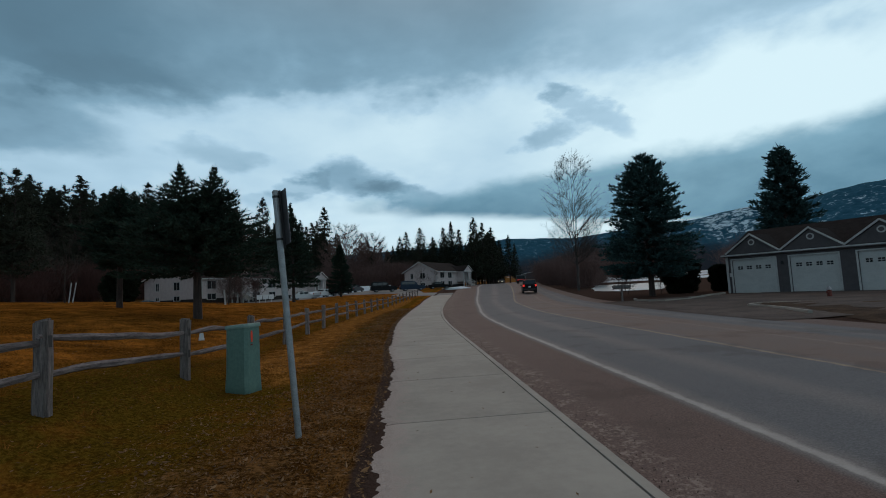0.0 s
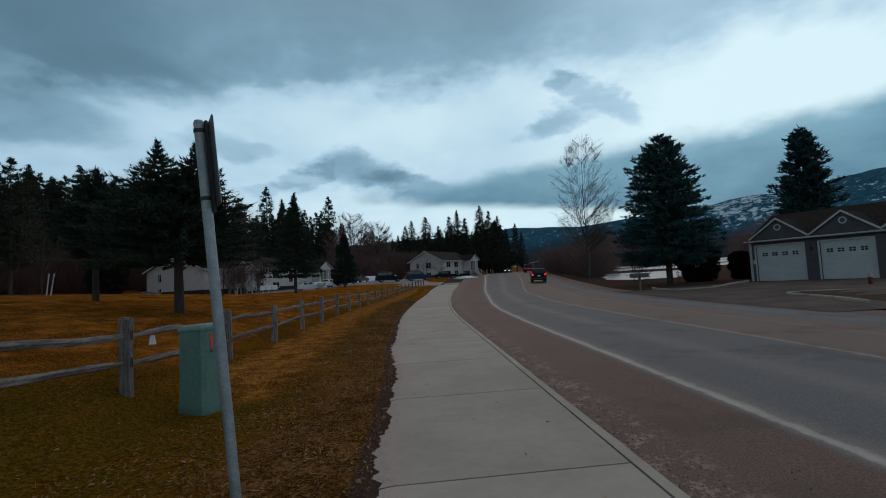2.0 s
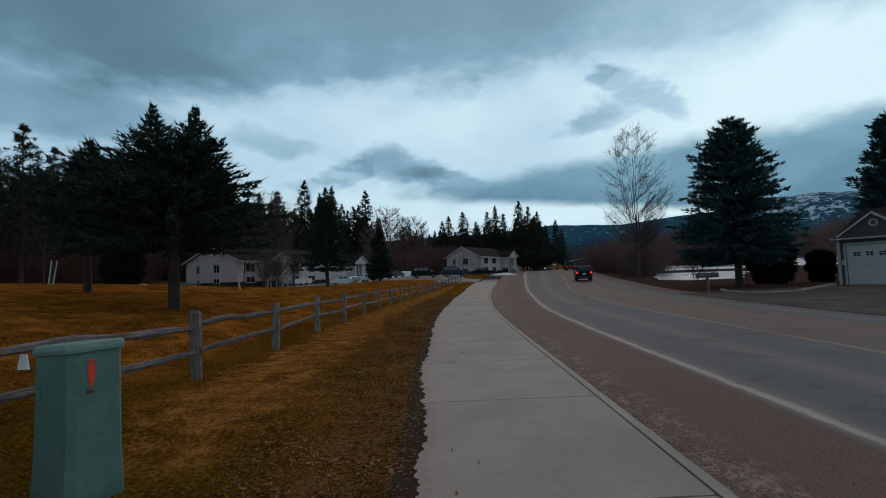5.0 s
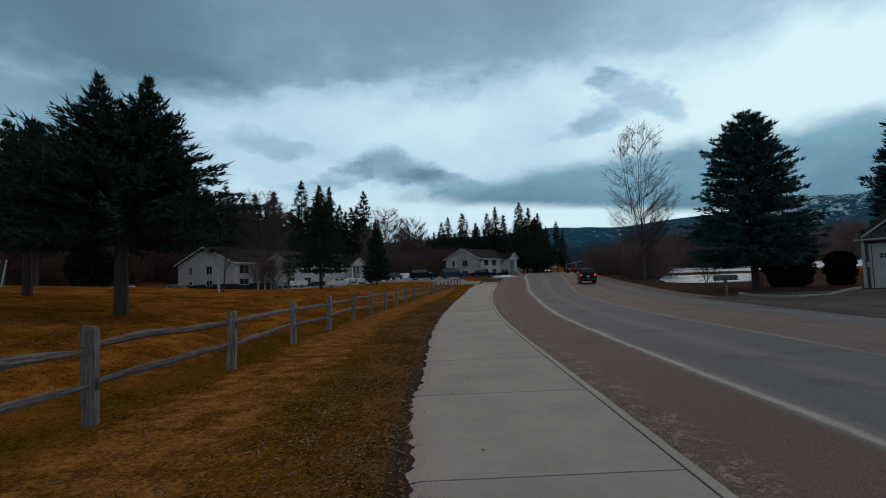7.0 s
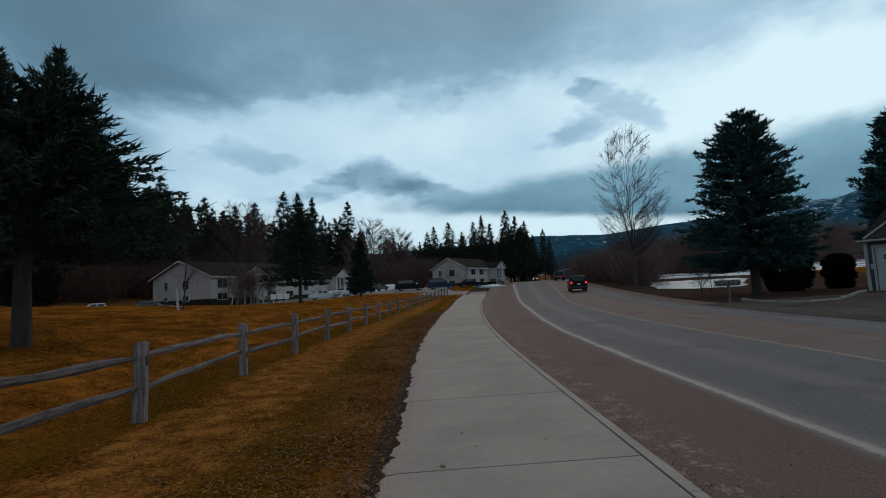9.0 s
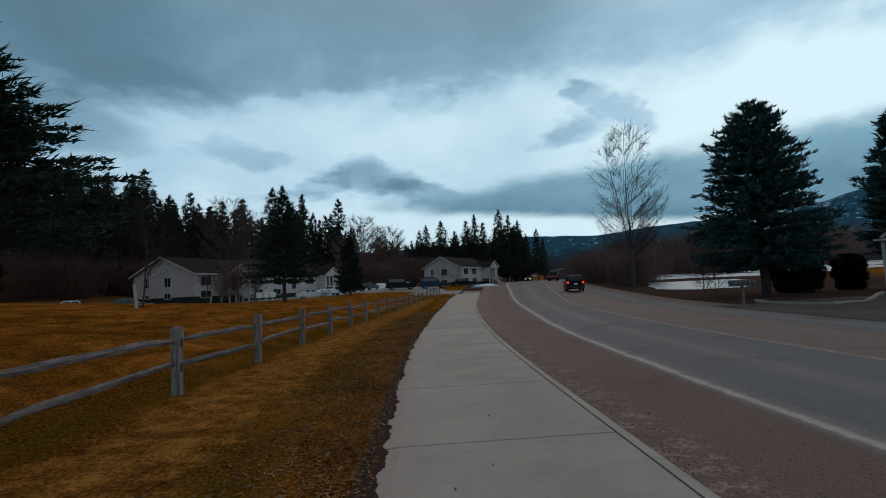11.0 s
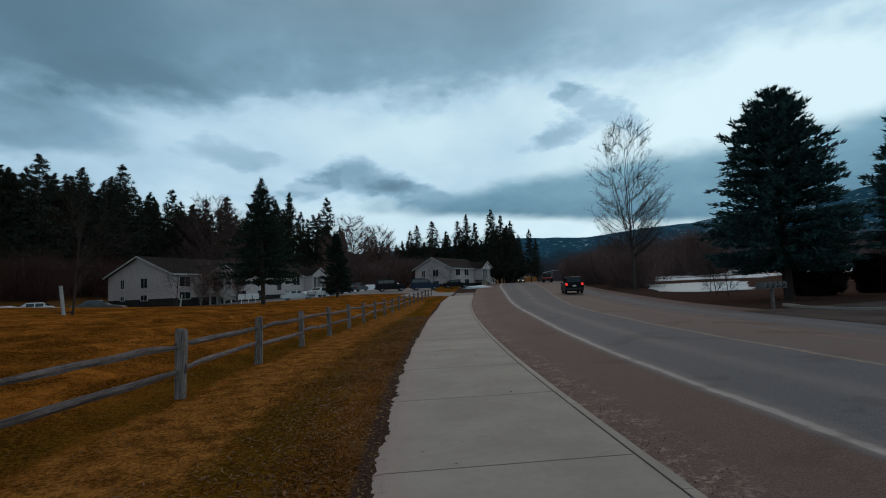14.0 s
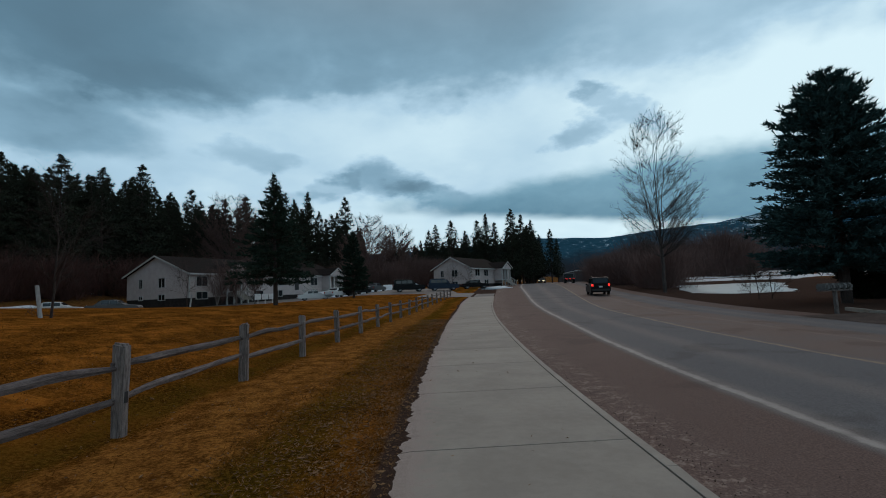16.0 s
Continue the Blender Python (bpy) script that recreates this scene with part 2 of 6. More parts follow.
def ground_material():
    m, T, b = material("dry_lawn", 0.95)
    b.inputs["Specular IOR Level"].default_value = 0.0
    co = T.add("ShaderNodeTexCoord").outputs["Object"]
    at = {n: T.add("ShaderNodeAttribute", attribute_name=n).outputs["Fac"] for n in ("litter", "dirt", "green", "snow", "soil")}
    n1, n2, n3 = T.noise(co, 0.35, 5.0, 0.6), T.noise(co, 3.0, 6.0, 0.65), T.noise(co, 24.0, 5.0, 0.75)
    streak = T.noise(T.add("ShaderNodeMapping", {"Vector": co, "Scale": (1.0, 0.45, 1.0)}).outputs[0], 1.3, 6.0, 0.65, 0.6)
    col = T.mix(T.step(streak, 0.36, 0.64), rgb(0.066, 0.023, 0.004), rgb(0.41, 0.146, 0.023))
    col = T.mix(T.math("MULTIPLY", T.step(n1, 0.45, 0.66), 0.7), col, rgb(0.062, 0.027, 0.006))
    col = T.mix(T.math("MULTIPLY", T.step(n2, 0.42, 0.58, 1.0, 0.0), 0.55), col, rgb(0.040, 0.016, 0.004))
    col = T.mix(T.math("MULTIPLY", T.step(n3, 0.42, 0.68), 0.62), col, rgb(0.44, 0.175, 0.030))
    green = T.math("MULTIPLY", at["green"], T.step(T.math("ADD", n2, T.math("MULTIPLY", n1, 0.5)), 0.42, 0.85))
    col = T.mix(green, col, T.mix(T.step(n3, 0.35, 0.7), rgb(0.052, 0.032, 0.004), rgb(0.175, 0.100, 0.015)))
    dirt = T.step(T.math("ADD", at["dirt"], T.math("MULTIPLY", T.math("SUBTRACT", T.math("ADD", T.math("MULTIPLY", n2, 0.6), T.math("MULTIPLY", streak, 0.4)), 0.5), 1.7)), 0.30, 0.85)
    col = T.mix(dirt, col, T.mix(T.step(T.math("ADD", T.math("MULTIPLY", n3, 0.5), T.math("MULTIPLY", n2, 0.5)), 0.40, 0.62), rgb(0.125, 0.050, 0.012), rgb(0.42, 0.182, 0.042)))
    lit = T.step(T.math("ADD", at["litter"], T.math("MULTIPLY", T.math("SUBTRACT", n2, 0.5), 1.3)), 0.3, 0.8)
    leaf = T.mix(T.step(T.math("ADD", T.math("MULTIPLY", n3, 0.6), T.math("MULTIPLY", n2, 0.4)), 0.40, 0.62), rgb(0.044, 0.020, 0.006), rgb(0.25, 0.122, 0.042))
    col = T.mix(lit, col, leaf)
    col = T.mix(T.step(T.math("ADD", at["soil"], T.math("MULTIPLY", T.math("SUBTRACT", n2, 0.5), 0.5)), 0.4, 0.7), col, T.mix(n3, rgb(0.05, 0.032, 0.026), rgb(0.095, 0.062, 0.05)))
    sn = T.step(T.math("ADD", at["snow"], T.math("MULTIPLY", T.math("SUBTRACT", T.noise(T.add("ShaderNodeMapping", {"Vector": co, "Scale": (1.0, 1.6, 1.0)}).outputs[0], 0.07, 5.0, 0.55), 0.5), 2.6)), 0.62, 0.70)
    col = T.mix(sn, col, rgb(0.72, 0.76, 0.80))
    T.put(b.inputs["Base Color"], col)
    tuft = T.noise(co, 9.0, 4.0, 0.6, 0.5)
    h = T.math("ADD", T.math("MULTIPLY", n2, 0.7), T.math("ADD", T.math("MULTIPLY", tuft, 0.6), T.math("MULTIPLY", n3, 0.4)))
    T.put(b.inputs["Normal"], T.add("ShaderNodeBump", {"Height": h, "Strength": 1.0, "Distance": 0.09}).outputs[0])
    return m


def road_material():
    """Grey asphalt lanes, polished wheel tracks and brown winter grit."""
    m, T, b = material("gritty_asphalt", 0.9)
    b.inputs["Specular IOR Level"].default_value = 0.14
    co = T.add("ShaderNodeTexCoord").outputs["Object"]
    v = T.add("ShaderNodeAttribute", attribute_name="across").outputs["Fac"]
    n1, n2, n3 = T.noise(co, 0.5, 5.0, 0.6), T.noise(co, 5.0, 5.0, 0.65), T.noise(co, 60.0, 3.0, 0.7)
    vw = T.math("MULTIPLY_ADD", T.math("SUBTRACT", n2, 0.5), 0.05, T.math("MULTIPLY_ADD", T.math("SUBTRACT", n1, 0.5), 0.06, v))
    asphalt = T.mix(T.step(n3, 0.3, 0.7), rgb(0.099, 0.098, 0.104), rgb(0.172, 0.170, 0.178))
    grit = T.mix(T.step(n3, 0.3, 0.7), rgb(0.095, 0.058, 0.048), rgb(0.185, 0.120, 0.100))
    pale = T.mix(T.step(n3, 0.3, 0.7), rgb(0.24, 0.20, 0.175), rgb(0.38, 0.325, 0.29))

    def band(lo, hi, soft):
        return T.math("MULTIPLY", T.step(vw, lo - soft, lo + soft), T.step(vw, hi - soft, hi + soft, 1.0, 0.0))

    # 0 kerb, 1 edge line, 2 centre, 3 far edge
    col = asphalt
    col = T.mix(T.math("MULTIPLY", band(1.42, 1.52, 0.12), 0.42), col, pale)
    col = T.mix(T.math("MULTIPLY", band(2.02, 2.56, 0.05), T.step(n1, 0.3, 0.6, 0.62, 0.95)), col, T.mix(0.25, grit, pale))
    col = T.mix(T.math("MULTIPLY", band(2.68, 2.74, 0.06), 0.25), col, pale)
    col = T.mix(T.math("MULTIPLY", band(2.90, 3.2, 0.05), 0.85), col, grit)
    col = T.mix(T.math("MULTIPLY", band(0.93, 1.06, 0.05), 0.40), col, pale)
    col = T.mix(T.step(vw, 0.86, 0.98, 1.0, 0.0), col, T.mix(0.12, grit, asphalt))
    col = T.mix(T.math("MULTIPLY", band(0.97, 1.02, 0.014), T.math("MULTIPLY_ADD", n2, 0.7, 0.22)), col, rgb(0.50, 0.46, 0.43))
    col = T.mix(T.math("MULTIPLY", band(1.975, 2.005, 0.012), T.math("MULTIPLY_ADD", n2, 0.7, 0.20)), col, rgb(0.42, 0.31, 0.20))
    col = T.mix(T.math("MULTIPLY", band(2.37, 2.39, 0.012), T.math("MULTIPLY", n2, 0.5)), col, rgb(0.36, 0.29, 0.22))
    col = T.mix(T.math("MULTIPLY", T.step(n1, 0.56, 0.62), 0.25), col, rgb(0.06, 0.048, 0.042))
    crumbs = T.math("MULTIPLY", T.step(T.math("ADD", T.math("MULTIPLY", n2, 0.45), T.math("MULTIPLY", T.noise(co, 22.0, 5.0, 0.7), 0.55)), 0.50, 0.60), T.step(v, 0.18, 0.42, 1.0, 0.0))
    col = T.mix(T.math("MULTIPLY", crumbs, 0.75), col, rgb(0.32, 0.25, 0.215))
    T.put(b.inputs["Base Color"], col)
    T.put(b.inputs["Roughness"], T.math("MULTIPLY_ADD", n1, 0.25, 0.72))
    T.put(b.inputs["Normal"], T.add("ShaderNodeBump", {"Height": T.math("ADD", n3, n2), "Strength": 0.35, "Distance": 0.012}).outputs[0])
    return m


def concrete_material():
    m, T, b = material("pale_concrete", 0.85)
    b.inputs["Specular IOR Level"].default_value = 0.3
    co = T.add("ShaderNodeTexCoord").outputs["Object"]
    rnd = T.add("ShaderNodeObjectInfo").outputs["Random"]
    n1, n2, n3 = T.noise(co, 0.9, 5.0, 0.6), T.noise(co, 9.0, 5.0, 0.65), T.noise(co, 90.0, 3.0, 0.7)
    col = T.mix(T.step(T.math("ADD", T.math("MULTIPLY", n1, 0.7), T.math("MULTIPLY", n2, 0.3)), 0.35, 0.65), rgb(0.276, 0.252, 0.222), rgb(0.350, 0.322, 0.284))
    col = T.mix(T.math("MULTIPLY", T.step(n3, 0.5, 0.75), 0.35), col, rgb(0.22, 0.19, 0.165))
    edge = T.add("ShaderNodeAttribute", attribute_name="edge").outputs["Fac"]
    rub = T.step(T.math("ADD", edge, T.math("MULTIPLY", T.math("SUBTRACT", n2, 0.5), 1.3)), 0.45, 0.85)
    col = T.mix(T.math("MULTIPLY", rub, 0.8), col, T.mix(T.step(n3, 0.35, 0.65), rgb(0.24, 0.185, 0.162), rgb(0.44, 0.365, 0.335)))
    k = T.math("MULTIPLY_ADD", rnd, 0.12, 0.94)
    col = T.mix(1.0, col, T.add("ShaderNodeCombineColor", {0: k, 1: k, 2: k}).outputs[0], "MULTIPLY")
    T.put(b.inputs["Base Color"], col)
    T.put(b.inputs["Normal"], T.add("ShaderNodeBump", {"Height": T.math("ADD", n3, T.math("MULTIPLY", n2, 0.6)), "Strength": 0.3, "Distance": 0.004}).outputs[0])
    return m


GROUND, ROAD, CONCRETE = ground_material(), road_material(), concrete_material()
GREY_WOOD = surface("weathered_grey_wood", (0.060, 0.048, 0.045), (0.27, 0.228, 0.212), 6.0, 0.9, bump=0.7, fine=5.0, stretch=(5, 5, 0.5), random_shift=0.2)
RAIL_WOOD = surface("weathered_rail_wood", (0.036, 0.027, 0.026), (0.215, 0.175, 0.168), 6.0, 0.9, bump=0.7, fine=5.0, stretch=(5, 0.5, 5), random_shift=0.25)
GALV = surface("galvanised_steel", (0.22, 0.24, 0.25), (0.36, 0.38, 0.39), 9.0, 0.55, 0.6, bump=0.1)
GREEN_BOX = surface("faded_green_plastic", (0.075, 0.150, 0.125), (0.115, 0.205, 0.172), 3.0, 0.6, bump=0.15)


# ---- mesh helpers ----
def mesh_object(name, bm, mat, parent=None, label=""):
    me = bpy.data.meshes.new(name)
    bm.to_mesh(me)
    bm.free()
    for m in mat if isinstance(mat, (list, tuple)) else (mat,):
        me.materials.append(m)
    ob = new(name, me)
    if parent:
        ob.parent = parent
    if label:
        ob["label"] = label
    return ob


def part(name, bm, mat, parent, label=""):
    return mesh_object(name, bm, mat, parent, label)


def thing(name, place, label, category, group="", turn=0.0, scale=1.0):
    ob = new(name)
    ob.empty_display_size = 0.2
    ob.matrix_basis = pose(*place, 0, 0, turn) @ Matrix.Scale(scale, 4)
    return tagged(ob, label, category, group)


def add_box(bm, size, at=(0, 0, 0), m=None, bevel=0.0, taper=1.0):
    r = bmesh.ops.create_cube(bm, size=1.0)
    vs = r["verts"]
    for v in vs:
        k = taper if v.co.z > 0 else 1.0
        v.co = Vector((v.co.x * size[0] * k, v.co.y * size[1] * k, v.co.z * size[2]))
    if bevel:
        es = list({e for v in vs for e in v.link_edges})
        vs = list({v for f in bmesh.ops.bevel(bm, geom=es, offset=bevel, segments=2, affect="EDGES")["faces"] for v in f.verts} | {v for v in vs if v.is_valid})
    bmesh.ops.transform(bm, matrix=Matrix.Translation(at) @ (m or Matrix()), verts=vs)
    return vs


def box(size, at=(0, 0, 0), m=None, bevel=0.0, taper=1.0):
    bm = bmesh.new()
    add_box(bm, size, at, m, bevel, taper)
    return bm


def add_tube(bm, a, b, r0, r1, sides=8, caps=True):
    a, b = Vector(a), Vector(b)
    way = b - a
    q = way.to_track_quat("Z", "Y").to_matrix().to_4x4()
    r = bmesh.ops.create_cone(bm, cap_ends=caps, segments=sides, radius1=r0, radius2=r1, depth=way.length)
    bmesh.ops.transform(bm, matrix=Matrix.Translation((a + b) / 2) @ q, verts=r["verts"])
    return r["verts"]


def tube(a, b, r0, r1, sides=8):
    bm = bmesh.new()
    add_tube(bm, a, b, r0, r1, sides)
    return bm


def prism(profile, depth, m=None):
    """A flat outline in x-z, drawn out along y."""
    bm = bmesh.new()
    f = bm.faces.new([bm.verts.new((x, 0, z)) for x, z in profile])
    r = bmesh.ops.extrude_face_region(bm, geom=[f])
    bmesh.ops.translate(bm, vec=(0, depth, 0), verts=[v for v in r["geom"] if isinstance(v, bmesh.types.BMVert)])
    bmesh.ops.recalc_face_normals(bm, faces=bm.faces[:])
    if m:
        bmesh.ops.transform(bm, matrix=m, verts=bm.verts[:])
    return bm


def sheet(name, xs_of, ys, z_of, mat, attrs=None, label=""):
    """A strip of land or paving: rows along y, each with its own x values."""
    verts, faces, vals = [], [], {k: [] for k in (attrs or {})}
    n = None
    for y in ys:
        row = xs_of(y)
        n = len(row)
        for k, x in enumerate(row):
            verts.append((x, y, z_of(x, y, k)))
            for key, fn in (attrs or {}).items():
                vals[key].append(fn(x, y, k))
    for j in range(len(ys) - 1):
        for k in range(n - 1):
            a = j * n + k
            faces.append((a, a + 1, a + n + 1, a + n))
    me = bpy.data.meshes.new(name)
    me.from_pydata(verts, [], faces)
    me.materials.append(mat)
    for key, v in vals.items():
        me.attributes.new(key, "FLOAT", "POINT").data.foreach_set("value", v)
    me.shade_smooth()
    ob = new(name, me)
    return tagged(ob, label, kind="structure")


# ---- ground, road, pavement ----
def spaced(lo, hi, near, step, grow):
    out, v, s = [near], near, step
    while v < hi:
        s *= grow if v > near + 30 * step else 1.0
        v += s
        out.append(v)
    v, s = near, step
    while v > lo:
        s *= grow if v < near - 30 * step else 1.0
        v -= s
        out.insert(0, v)
    return out


GY = [-60 + 2.0 * k for k in range(30)] + [0.4 * k for k in range(100)] + [40 + 1.5 * k for k in range(60)] + [130 + 6 * k for k in range(30)] + [310 + 25 * 1.16 ** k * k for k in range(22)]
GY = sorted(set([-1500, -600, -250, -120] + GY))
OFF_L = sorted(set([-3500, -1800, -900, -450, -240, -160, -120, -95, -80, -68] + [-58 + 2 * k for k in range(20)] + [-18 + 0.8 * k for k in range(14)] + [-6.8 + 0.25 * k for k in range(19)] + [-2.3, -2.2, -2.1, -2.05, -1.98, -1.9, -1.8, -1.7, -1.6, -1.5]))
OFF_R = [0.35, 0.7, 1.2, 2, 3, 4.5, 6, 8, 10, 13, 16, 20, 24, 28, 33, 38, 44, 52, 62, 74, 90, 110, 140, 190, 260, 400, 700, 1300, 3000]


def clampy(y):
    return max(min(y, 415), -55)


def ground_row(y):
    s, f = seam_x(clampy(y)), far_x(clampy(y))
    return [s + o for o in OFF_L] + [s + 0.25 * (f - s), s + 0.5 * (f - s), s + 0.75 * (f - s), f - 0.2] + [f + o for o in OFF_R]


def u_of(x, y):
    return seam_x(clampy(y)) - pave_w(clampy(y)) - x       # metres outwards from the pavement's grassy edge


ground = sheet(
    "ground", ground_row, GY, lambda x, y, k: ground_z(x, y), GROUND,
    {
        "litter": lambda x, y, k: 1.0 if u_of(x, y) > 44 or y > 112 and x < seam_x(clampy(y)) - 20 else float(np.interp(y, [6, 12], [0.85, 0.62])) * smooth01(u_of(x, y), float(np.interp(y, [3, 7, 13], [2.7, 1.6, 0.95])), float(np.interp(y, [3, 7, 13], [1.2, 0.5, 0.15]))) * smooth01(y, 45, 30) if u_of(x, y) > -0.5 else 0.0,
        "soil": lambda x, y, k: smooth01(u_of(x, y), 0.30, 0.04) if u_of(x, y) > -0.5 else (1.0 if x < far_x(clampy(y)) + 1.2 else 0.72 * smooth01(x - far_x(clampy(y)), 60, 25)),
        "dirt": lambda x, y, k: smooth01(abs(u_of(x, y) - 2.2), 1.35, 0.25) * smooth01(y, 7.0, 10.5) * (0.88 if y < 60 else 0),
        "green": lambda x, y, k: max(smooth01(abs(u_of(x, y) - 3.4), 0.6, 0.15) * 0.8, smooth01(abs(u_of(x, y) - 1.2), 0.9, 0.2) * 0.9 * smooth01(y, 8, 14), smooth01(abs(u_of(x, y) - 2.6), 2.1, 1.2) * smooth01(y, 12, 8) * 1.1) if u_of(x, y) > 0 else 0.15,
        "snow": lambda x, y, k: (smooth01(x - far_x(clampy(y)), 5, 12) * smooth01(y, 80, 92) * 0.85) if u_of(x, y) < 0 else smooth01(u_of(x, y), 33, 42) * smooth01(y, 40, 55) * 0.35,
    },
    "brown winter lawn with dry grass, dead leaves and old snow",
)

ROAD_V = [0.0, 0.06, 0.15, 0.3, 0.5, 0.7, 0.85, 0.93, 1.0, 1.08, 1.2, 1.35, 1.5, 1.6, 1.75, 1.9, 2.0, 2.2, 2.4, 2.6, 2.8, 2.9, 3.0, 3.15]


def road_x(y, v):
    c = (seam_x(y) + 0.13, line_x(y), mid_x(y), far_x(y))
    k = min(int(v), 2)
    return c[k] + (c[k + 1] - c[k]) * (v - k)


def road_z(x, y):
    return base_z(y) - KERB


RY = [-55 + 2 * k for k in range(28)] + [1.0 * k for k in range(1, 90)] + [90 + 3 * k for k in range(105)]
road = sheet("road", lambda y: [road_x(y, v) for v in ROAD_V], RY, lambda x, y, k: road_z(x, y) + 0.05 * math.sin(math.pi * ROAD_V[k] / 3.15),
             ROAD, {"across": lambda x, y, k: ROAD_V[k]}, "grey asphalt road with brown winter grit on its shoulders")

# ---- path ----
JOINT0, SLAB = 5.35, 2.44


def left_edge(y):
    """The broken, overgrown edge of the pavement."""
    w = 0.08 * noise.noise((y * 0.9, 3.1, 0)) + 0.06 * noise.noise((y * 3.1, 7.7, 0)) + 0.05 * noise.noise((y * 8.0, 1.7, 0)) + 0.035 * noise.noise((y * 21.0, 4.7, 0))
    return seam_x(y) - pave_w(y) + w


def slab(y0, y1, parent):
    verts, faces, edge = [], [], []
    n = max(4, int((y1 - y0) / 0.03)) if y1 < 45 else 10
    ws = (0.0, 0.05, 0.12, 0.25, 0.6, 1.0)
    for j in range(n + 1):
        y = y0 + 0.010 + (y1 - y0 - 0.020) * j / n
        yy = y
        l, r = left_edge(yy), seam_x(yy) - 0.008
        z = base_z(yy)
        row = [(l - 0.01, yy, z - 0.12)] + [(l + (r - l) * w, yy, z - (0.012 if w == 0 else 0)) for w in ws] + [(r + 0.002, yy, z - 0.05)]
        verts += row
        edge += [1.0, 1.0, 0.85, 0.6, 0.35, 0.0, 0.0, 0.0]
    k = len(ws) + 2
    for j in range(n):
        for i in range(k - 1):
            a = j * k + i
            faces.append((a, a + 1, a + k + 1, a + k))
    faces.append(tuple(range(k)))
    faces.append(tuple(n * k + i for i in reversed(range(k))))
    me = bpy.data.meshes.new("slab")
    me.from_pydata(verts, [], faces)
    me.materials.append(CONCRETE)
    me.attributes.new("edge", "FLOAT", "POINT").data.foreach_set("value", edge)
    ob = new("slab", me)
    ob.parent = parent
    return ob


def kerb(y0, y1, parent):
    bm = bmesh.new()
    n = 14 if y1 < 45 else 6
    rows = []
    for j in range(n + 1):
        y = y0 + 0.004 + (y1 - y0 - 0.008) * j / n
        s, z = seam_x(y), base_z(y)
        wob = 0.012 * noise.noise((y * 2.3, 0, 5))
        rows.append([bm.verts.new(c) for c in ((s + 0.010, y, z - 0.06), (s + 0.010, y, z + 0.003), (s + 0.10 + wob, y, z), (s + 0.125 + wob, y, z - 0.02), (s + 0.135 + wob, y, z - 0.16))])
    for a, b in zip(rows, rows[1:]):
        for i in range(4):
            bm.faces.new((a[i], a[i + 1], b[i + 1], b[i]))
    bm.faces.new(rows[0])
    bm.faces.new(list(reversed(rows[-1])))
    bmesh.ops.recalc_face_normals(bm, faces=bm.faces[:])
    return part("kerb_stone", bm, CONCRETE, parent)


pavement = tagged(new("pavement"), "pale concrete pavement slabs with a crumbling grassy edge", kind="structure")
for k in range(-9, 27):
    y0 = JOINT0 + SLAB * k
    slab(y0, y0 + SLAB, pavement)
    kerb(y0 - 0.7, y0 + SLAB - 0.7, pavement)

# ---- more materials ----


def needle_material(name, dark, light):
    m, T, b = material(name, 0.85)
    b.inputs["Specular IOR Level"].default_value = 0.2
    isl = T.add("ShaderNodeNewGeometry").outputs["Random Per Island"]
    rnd = T.add("ShaderNodeObjectInfo").outputs["Random"]
    n = T.noise(T.add("ShaderNodeTexCoord").outputs["Object"], 1.1, 3.0)
    b.inputs["Specular IOR Level"].default_value = 0.08
    v = T.math("MULTIPLY_ADD", rnd, 0.3, T.math("ADD", T.math("MULTIPLY", isl, 0.5), T.math("MULTIPLY", T.math("SUBTRACT", n, 0.5), 0.8)))
    T.put(b.inputs["Base Color"], T.mix(T.math("MULTIPLY", v, 1.0, clamp=True), rgb(*dark), rgb(*light)))
    return m


SPRUCE_N = needle_material("spruce_needles", (0.013, 0.025, 0.018), (0.046, 0.072, 0.052))
BLUE_N = needle_material("blue_spruce_needles", (0.016, 0.038, 0.037), (0.066, 0.130, 0.126))
PINE_N = needle_material("pine_needles", (0.020, 0.024, 0.017), (0.056, 0.064, 0.044))
HEDGE_N = needle_material("hedge_leaves", (0.007, 0.010, 0.006), (0.022, 0.029, 0.018))
BARK = surface("rough_bark", (0.018, 0.011, 0.009), (0.064, 0.042, 0.034), 6.0, 0.95, bump=0.9, stretch=(3, 3, 0.5), dist=0.02)
PALE_BARK = surface("pale_bare_bark", (0.10, 0.09, 0.085), (0.26, 0.24, 0.225), 4.0, 0.9, bump=0.4)
DARK_TWIG = surface("dark_bare_twigs", (0.050, 0.021, 0.017), (0.105, 0.046, 0.038), 2.0, 0.95, bump=0, random_shift=0.25)
GREY_BARK = surface("grey_brown_bark", (0.030, 0.022, 0.020), (0.085, 0.066, 0.060), 4.0, 0.9, bump=0.3)
TWIG = surface("reddish_bare_twigs", (0.072, 0.042, 0.037), (0.175, 0.104, 0.092), 2.0, 0.95, bump=0, random_shift=0.25)
GRAVEL = needle_material("brown_gravel", (0.07, 0.05, 0.042), (0.26, 0.20, 0.17))
DRY = needle_material("dry_grass_blades", (0.060, 0.022, 0.003), (0.45, 0.180, 0.032))
LEAVES = needle_material("dead_leaves", (0.034, 0.016, 0.006), (0.42, 0.245, 0.125))
SIDING = surface("dark_grey_siding", (0.060, 0.052, 0.055), (0.090, 0.080, 0.083), 3.0, 0.7, bump=0.1)
PALE_SIDING = surface("pale_pinkish_siding", (0.42, 0.355, 0.345), (0.52, 0.45, 0.435), 1.5, 0.7, bump=0.1)
TRIM = surface("white_painted_trim", (0.36, 0.35, 0.345), (0.50, 0.49, 0.475), 2.0, 0.6, bump=0.05)
